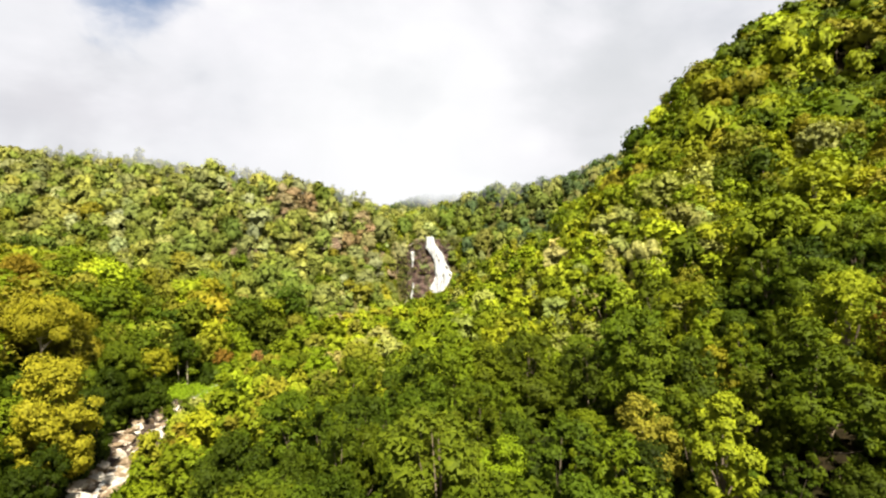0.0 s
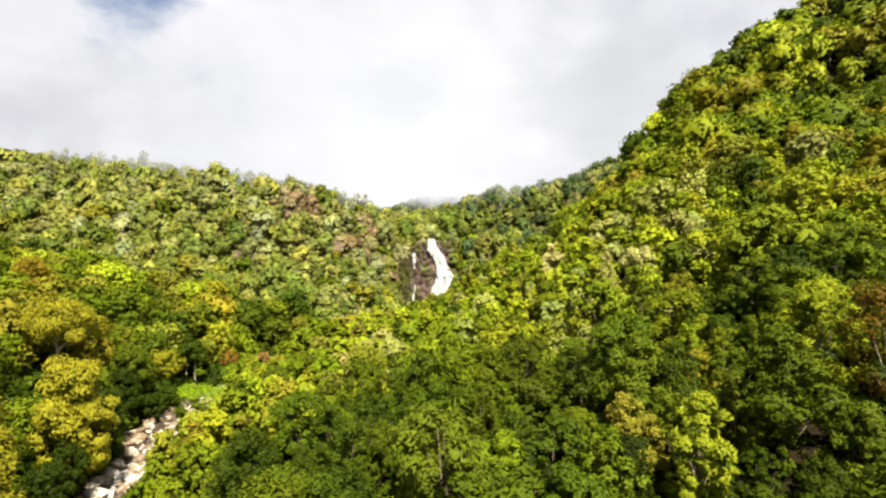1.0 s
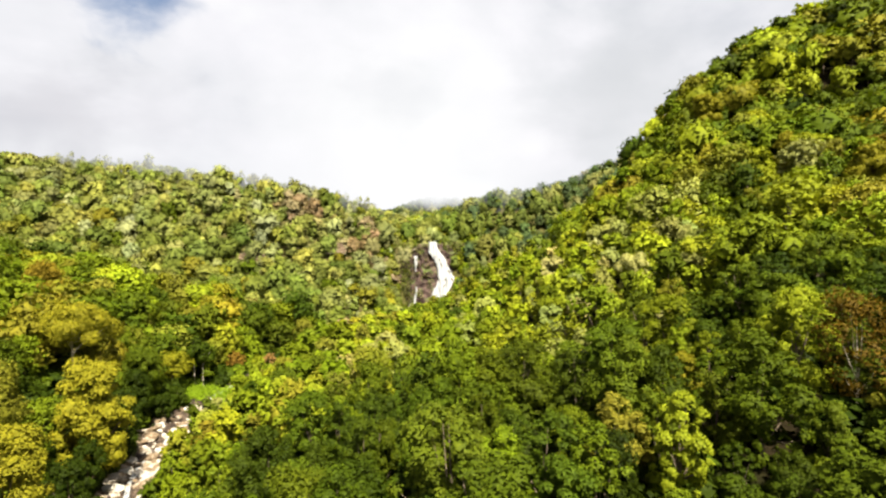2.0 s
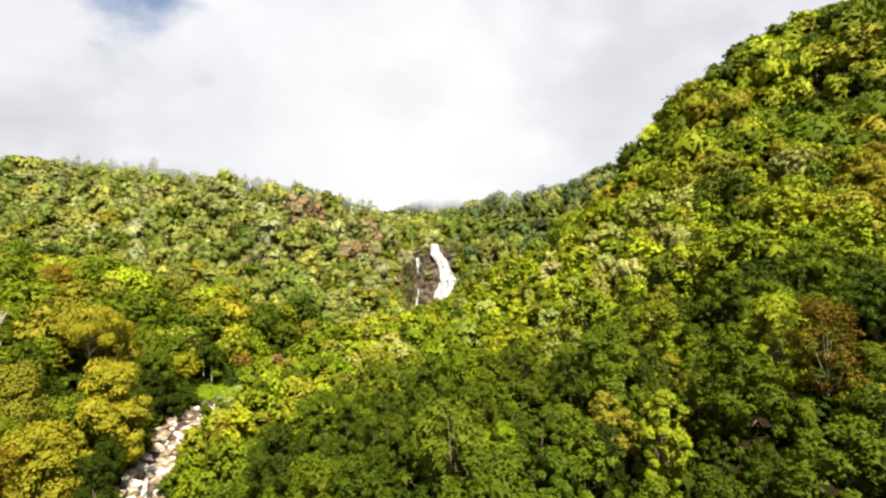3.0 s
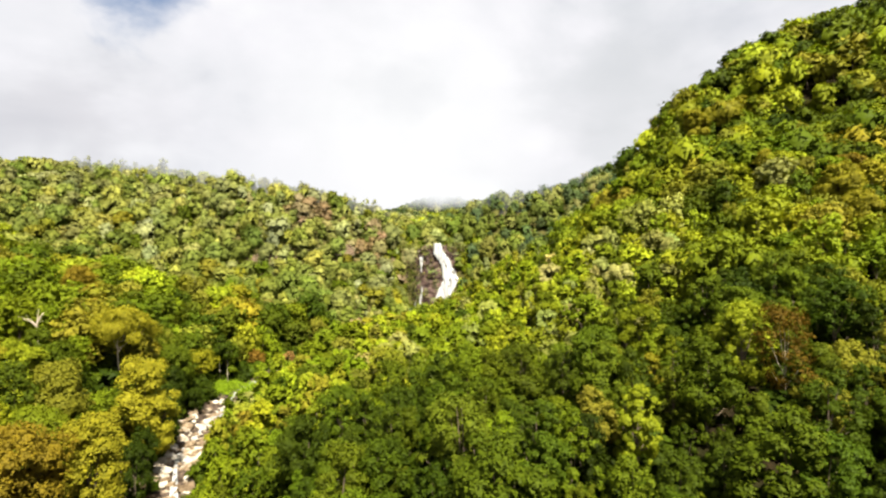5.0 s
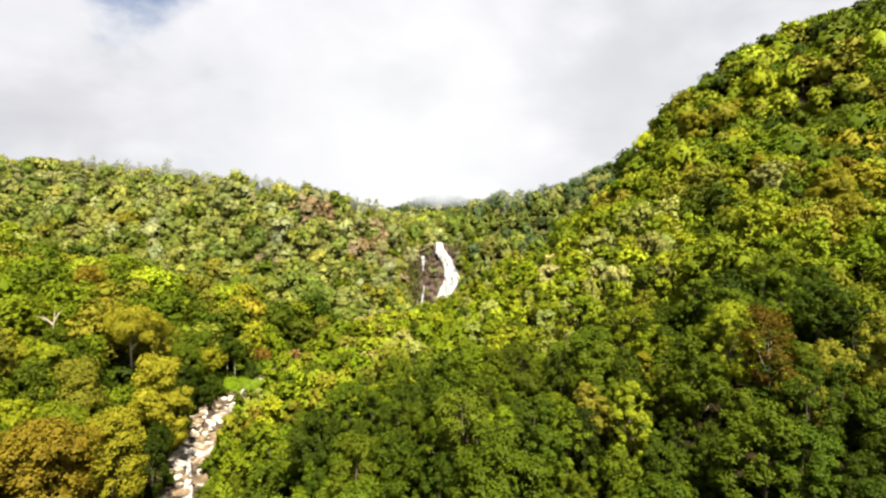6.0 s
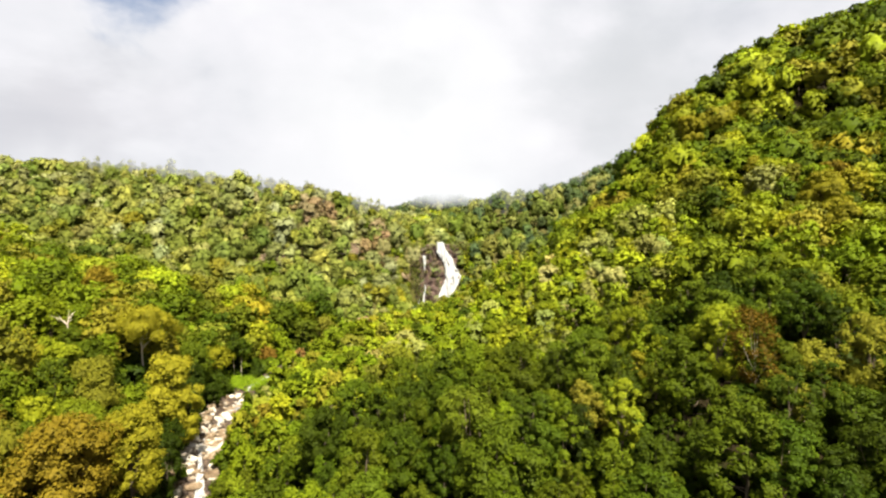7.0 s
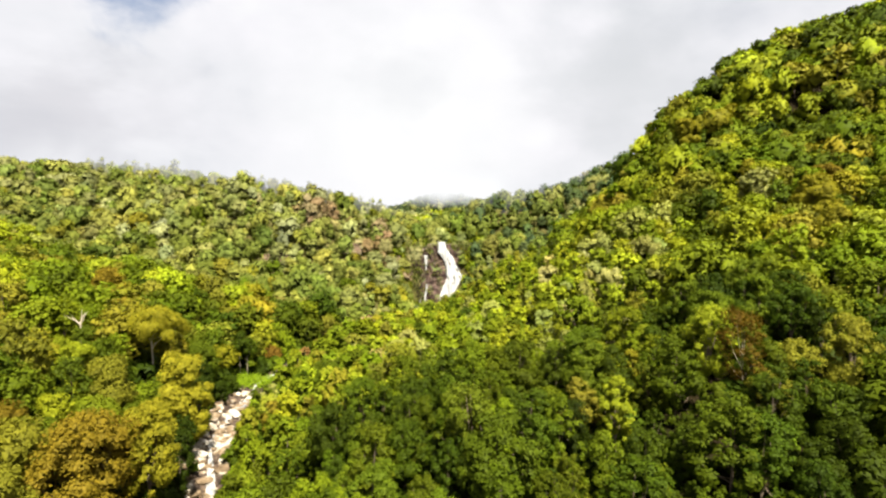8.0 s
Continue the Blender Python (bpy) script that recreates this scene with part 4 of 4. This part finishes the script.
def boulder_mesh(seed):
    """A worn, bedded block: a sphere cut by planes and roughened."""
    bm = bmesh.new()
    bmesh.ops.create_icosphere(bm, subdivisions=2, radius=1.0)
    rng = random.Random(seed)
    cuts = [(Vector((rng.uniform(-1, 1), rng.uniform(-1, 1), rng.uniform(-0.5, 1.0))).normalized(), rng.uniform(0.55, 0.85)) for _ in range(6)]
    for v in bm.verts:
        for way, limit in cuts:
            over = v.co.dot(way) - limit
            if over > 0:
                v.co -= way * over * 0.9
        v.co *= 1 + 0.16 * noise.noise(v.co * 1.7 + Vector((seed, 0, 0)))
        v.co.z *= 0.55
    me = bpy.data.meshes.new("boulder")
    bm.to_mesh(me)
    bm.free()
    me.materials.append(BED_ROCK)
    return me


def scatter_boulders():
    shapes = [boulder_mesh(k) for k in range(7)]
    rng = np.random.default_rng(43)
    rows = []
    for _ in range(292):
        y = 70 + 100 * rng.random()
        size = 0.65 + 1.8 * rng.random() ** 1.9
        rows.append((along_stream(y) + rng.uniform(-7.0, 7.0), y, size))
    rows = np.array(rows)
    ground = land(rows[:, 0], rows[:, 1])
    for k, (x, y, size) in enumerate(rows):
        ob = new("boulder", shapes[k % 7])
        ob.matrix_basis = Matrix.Translation((x, y, ground[k] + 0.55 + 0.1 * size)) @ Euler((rng.uniform(-0.3, 0.3), rng.uniform(-0.25, 0.25), rng.uniform(-0.5, 0.5))).to_matrix().to_4x4() @ Matrix.Diagonal((size * rng.uniform(1.1, 1.7), size, size * rng.uniform(0.8, 1.2), 1))
        tagged(ob, "large sun-bleached boulder in the stream bed" if size > 1.4 else "pale worn boulder in the stream bed", "boulder", "boulders in the stream bed")


scatter_boulders()


def fallen_log():
    shape = tube([(-2.8, 0, 0), (-0.8, 0.15, 0.1), (1.2, 0.0, 0.05), (3.0, -0.2, 0.3)], [0.26, 0.24, 0.2, 0.1], 8)
    ob = new("fallen_log", quad_mesh("fallen_log", *shape, [PALE_BARK]))
    ob.matrix_basis = Matrix.Translation((-99.5, 138, ground_at(-99.5, 138) + 1.3)) @ Matrix.Rotation(0.6, 4, "Z")
    tagged(ob, "bleached fallen log lying across boulders", "log")


fallen_log()


def grass_bank():
    """Lush low growth at the stream's bend."""
    rng = np.random.default_rng(47)
    a, r = rng.uniform(0, 6.28, 220), np.sqrt(rng.random(220))
    x, y = -99 + 12 * r * np.cos(a), 181 + 8.5 * r * np.sin(a)
    centres = np.c_[x, y, land(x, y) + 0.9]
    v, q, soft = leaf_sprays(rng, centres, np.full(220, 1.1), 7000, 0.42)
    me = quad_mesh("undergrowth", v, q, [LEAF_JOINED], colours=np.tile(np.array(LEAVES["lime"]) * (0.9, 1.15, 1.0), (len(v), 1)), normals=soft)
    tagged(new("undergrowth", me), "bright green low growth on the stream's bend", "undergrowth", kind="stuff")


grass_bank()


# ---- cliff and waterfall ----
def ripple(x, z, seed):
    """Uneven swell in -1 to 1 over the face."""
    rng = np.random.default_rng(seed)
    out = 0.0
    for k in range(6):
        a, b, c = rng.uniform(-1, 1, 3)
        out = out + np.sin(1.5 ** k * (a * x + b * z) + 6 * c) / 1.35 ** k
    return out / 2.4


def cliff_y(x, z):
    """The rock face leans back as it rises, in broken ledges."""
    step = z / 9.5 + 1.1 * ripple(x / 11, z / 22, 3) + 0.5 * ripple(x / 3.0, z / 9, 4)
    ledge = step - np.floor(step)
    ledge = np.clip((ledge - 0.6) / 0.4, 0, 1) + np.floor(step)
    block = np.round(1.6 * ripple(x / 3.2, np.floor(step) * 3, 5) * 2) / 2 + 0.3 * ripple(x / 1.4, z / 1.8, 6)
    return 376 + 3.3 * (ledge - 1.2) + block + 0.006 * (x + 15) ** 2


def build_cliff():
    xs, zs = np.arange(-46, 22, 0.8), np.arange(2, 69.2, 0.8)
    x, z = np.meshgrid(xs, zs)
    z = 2 + (z - 2) * (1 - 0.05 * np.abs(ripple(xs / 5, 0 * xs, 9)) - 0.16 * np.clip((-24 - xs) / 14, 0, 1) - 0.1 * np.clip((xs - 4) / 12, 0, 1))[None]
    y = cliff_y(x, z)
    rng = np.random.default_rng(51)
    y = y + rng.normal(size=y.shape) * 0.15
    back = np.stack([np.stack([xs, y[-1] + d, z[-1] + r], -1) for d, r in ((3, 0.6), (10, 1.0), (20, 0.4), (26, -6))])
    verts = np.concatenate([np.stack([x, y, z], -1), back])
    me = quad_mesh("cliff", verts.reshape(-1, 3), grid_quads(*verts.shape[:2]), [CLIFF_ROCK])
    tagged(new("cliff", me), "dark wet ledged rock face with moss behind the waterfall", "cliff", kind="structure")


build_cliff()


def ledge_shrubs():
    """Bushes rooted on the ledges of the rock face."""
    rng = np.random.default_rng(53)
    x, z = rng.uniform(-46, 20, 760), rng.uniform(10, 69, 760)
    clear = (x < np.interp(z, [10, 30, 46, 70], [-17, -13, -11, -19])) | (x > np.interp(z, [10, 38, 54, 70], [12, 12, 5, -5]))
    thick = rng.random(760) < np.where((x < -30) | (x > 8) | (z > 63), 1.0, 0.2)
    x, z = x[clear & thick], z[clear & thick]
    at = np.c_[x, cliff_y(x, z) - 0.9, z + 0.8]
    pick = np.repeat(np.arange(len(at)), 3)
    centres = at[pick] + rng.normal(size=(len(pick), 3)) * (1.0, 0.5, 0.7)
    v, q, soft = leaf_sprays(rng, centres, rng.uniform(0.8, 1.9, len(pick)), 26000, 0.5)
    kinds = np.array([LEAVES[k] for k in ("fresh", "moss", "moss", "fawn", "green")])
    tint = kinds[rng.integers(5, size=len(v) // 3)] * rng.uniform(0.6, 1.2, (len(v) // 3, 1))
    me = quad_mesh("undergrowth", v, q, [LEAF_JOINED], colours=np.repeat(tint, 3, axis=0), normals=soft)
    tagged(new("undergrowth", me), "olive shrubs rooted on the ledges beside the falls", "undergrowth", kind="stuff")


ledge_shrubs()


def falling_sheet(name, label, heights, left, right, seed, proud=0.0):
    """Water sliding down the ledges between a left and a right edge, given by height."""
    zs = np.arange(heights[0], heights[-1], -0.7)
    low, high = np.interp(-zs, [-h for h in heights], left), np.interp(-zs, [-h for h in heights], right)
    across = np.linspace(0, 1, 19)
    rng = np.random.default_rng(seed)
    ragged = np.cumsum(rng.normal(size=(len(zs), 2)), axis=0) * 0.3
    ragged = np.clip(ragged - ragged.mean(0), -1.1, 1.1) * np.clip((high - low) / 7, 0.25, 1)[:, None]
    x = (low + ragged[:, 0])[:, None] * (1 - across) + (high + ragged[:, 1])[:, None] * across
    z = np.broadcast_to(zs[:, None], x.shape)
    thick = 0.5 + 1.1 * np.sin(np.pi * across)[None] ** 0.6
    y = 376 + 2.6 * (z / 7.5 - 1.5) + 0.006 * (x + 15) ** 2 - 2.4 - proud - thick + 0.3 * np.sin(x * 2.1 + 0.2 * z) + 0.5 * ripple(x / 3, z / 9, 21) + rng.normal(size=x.shape) * 0.08
    verts = np.stack([x, y, z], -1)
    me = quad_mesh(name, verts.reshape(-1, 3), grid_quads(*x.shape), [FALL_WATER], smooth=True)
    return tagged(new(name, me), label, "waterfall")


def stranded_log():
    shape = tube([(-2.2, 0, 0), (-0.6, 0.1, 0.6), (1.0, 0.0, 1.5), (2.4, -0.1, 2.6)], [0.3, 0.28, 0.22, 0.12], 7)
    ob = new("stranded_log", quad_mesh("stranded_log", *shape, [PALE_BARK]))
    ob.location = (-26.5, float(cliff_y(np.array([-26.5]), np.array([62.0]))[0]) - 1.2, 63.0)
    tagged(ob, "bleached log stranded on the ledge beside the falls", "log")


stranded_log()

falling_sheet("waterfall", "broad white waterfall spreading down a ledged cliff", (70.6, 64.4, 60.2, 55.5, 48.8, 44.7, 38, 33.5, 29.5, 21, 12), (-15.6, -15.2, -14.4, -10.5, -7.9, -6.7, -6.2, -8.0, -10.4, -11.8, -13.2), (-9.2, -7.8, -4.6, -0.8, 2.8, 5.0, 8.8, 11.0, 10.6, 8.0, 5.0), 1)
falling_sheet("waterfall", "thin side cascade trickling over dark ledges", (58.2, 55, 51, 47.5, 44.5), (-27.4, -26.8, -26.9, -26.5, -26.2), (-24.3, -24.4, -24.2, -24.8, -25.0), 2, 1.6)
falling_sheet("waterfall", "thin side cascade over the lowest ledges", (32.2, 28, 23, 18, 12), (-25.9, -25.6, -26.6, -26.8, -27.3), (-23.5, -23.9, -24.4, -25.0, -25.2), 3, 1.6)
falling_sheet("waterfall", "narrow thread of water at the cliff foot", (20.5, 17, 12), (-29.6, -30.6, -31.2), (-28.9, -29.7, -30.2), 4, 1.6)


def falls_rock(x, z, wide, tall, lean, seed):
    """A dark rib of rock that splits the falling water."""
    ob = new("rock", boulder_mesh(seed))
    ob.data.materials[0] = CLIFF_ROCK
    y = 376 + 2.6 * (z / 7.5 - 1.5) + 0.006 * (x + 15) ** 2 - 3.6
    ob.matrix_basis = Matrix.Translation((x, y, z)) @ Matrix.Rotation(lean, 4, "Y") @ Matrix.Diagonal((wide, 1.3, tall, 1))
    tagged(ob, "dark wet rock rib parting the white water", "rock")


for k, rib in enumerate(((3.0, 44.5, 0.55, 4.6, -0.5), (5.6, 38.5, 0.6, 4.2, -0.45), (-3.5, 50.5, 0.4, 2.6, -0.5), (-1.0, 33.0, 0.5, 2.4, 0.5))):
    falls_rock(*rib, 70 + k)


def outcrop(x0, x1, y, z0, z1, seed, label):
    """A low broken rock band on the slope."""
    rng = np.random.default_rng(seed)
    xs, zs = np.arange(x0, x1, 0.9), np.arange(z0, z1 + 0.1, 0.8)
    x, z = np.meshgrid(xs, zs)
    top = np.interp(xs, [x0, x0 + 4, (x0 + x1) / 2, x1 - 5, x1], [0.45, 0.9, 1.0, 0.85, 0.5])
    z = z0 + (z - z0) * (top + 0.08 * np.sin(xs * 1.7))[None]
    y = y + 1.4 * np.floor(z / 2.4 + 0.4 * np.sin(x / 3)) - 1.4 * z0 / 2.4 + np.sin(x / 1.9) * 0.7 + rng.normal(size=x.shape) * 0.2
    back = np.stack([np.stack([xs, y[-1] + d, z[-1] - r], -1) for d, r in ((3, 0), (8, 5))])
    verts = np.concatenate([np.stack([x, y, z], -1), back])
    me = quad_mesh("outcrop", verts.reshape(-1, 3), grid_quads(*verts.shape[:2]), [DRY_ROCK])
    tagged(new("outcrop", me), label, "rock")


outcrop(-170, -136, 343, 48, 61, 61, "tan rock band showing among trees on the slope")
outcrop(-104, -82, 370, 60, 71, 62, "brown overhanging rock band among trees")


# ---- low cloud on the hill at the valley's head ----
def low_cloud():
    xs, zs = np.linspace(-170, 170, 25), np.linspace(-60, 70, 13)
    x, z = np.meshgrid(xs, zs)
    y = 25 * np.sin(x / 130) - 0.1 * z
    me = quad_mesh("low_cloud", np.stack([x, y, z], -1).reshape(-1, 3), grid_quads(*x.shape), [MIST], smooth=True)
    ob = new("backdrop", me)
    ob.location = (-10, 930, 172)
    tagged(ob, "white low cloud hanging over the hill at the valley's head", "cloud", kind="structure")


low_cloud()


def crest_veil(line, nearer, strength, label):
    """A thin glowing sheet standing in for haze along a crest, just before its highest trees."""
    xs = np.linspace(line[0][0], line[-1][0], 90)
    ys = np.interp(xs, [p[0] for p in line], [p[1] for p in line])
    ground = land(xs, ys)
    rise = np.array([-26, -14, -4, 4, 10, 16, 24, 36, 52.0])
    thick = strength * np.array([0, 0.12, 0.34, 0.62, 0.85, 1.0, 1.0, 0.6, 0])
    ends = np.clip(np.minimum(np.arange(90), np.arange(89, -1, -1)) / 14, 0, 1)
    verts = np.stack([np.stack([xs, ys - nearer - 0.1 * r, ground + r], -1) for r in rise])
    me = quad_mesh("backdrop", verts.reshape(-1, 3), grid_quads(len(rise), 90), [VEIL], smooth=True)
    layer = me.attributes.new("veil", "FLOAT_COLOR", "POINT")
    veil = (thick[:, None] * ends[None]).ravel()
    layer.data.foreach_set("color", np.repeat(veil, 4).astype(np.float32))
    tagged(new("backdrop", me), label, "cloud", kind="structure")


crest_veil([(-520, 474), (-445, 470), (-391, 466), (-295, 444), (-206, 420), (-125, 430), (-50, 462)], 9, 0.42, "thin glowing veil for haze and low cloud along the far crest")
crest_veil([(20, 440), (66, 444), (130, 490), (172, 523), (230, 556)], 8, 0.2, "thin glowing veil for haze on the ridge behind the falls")
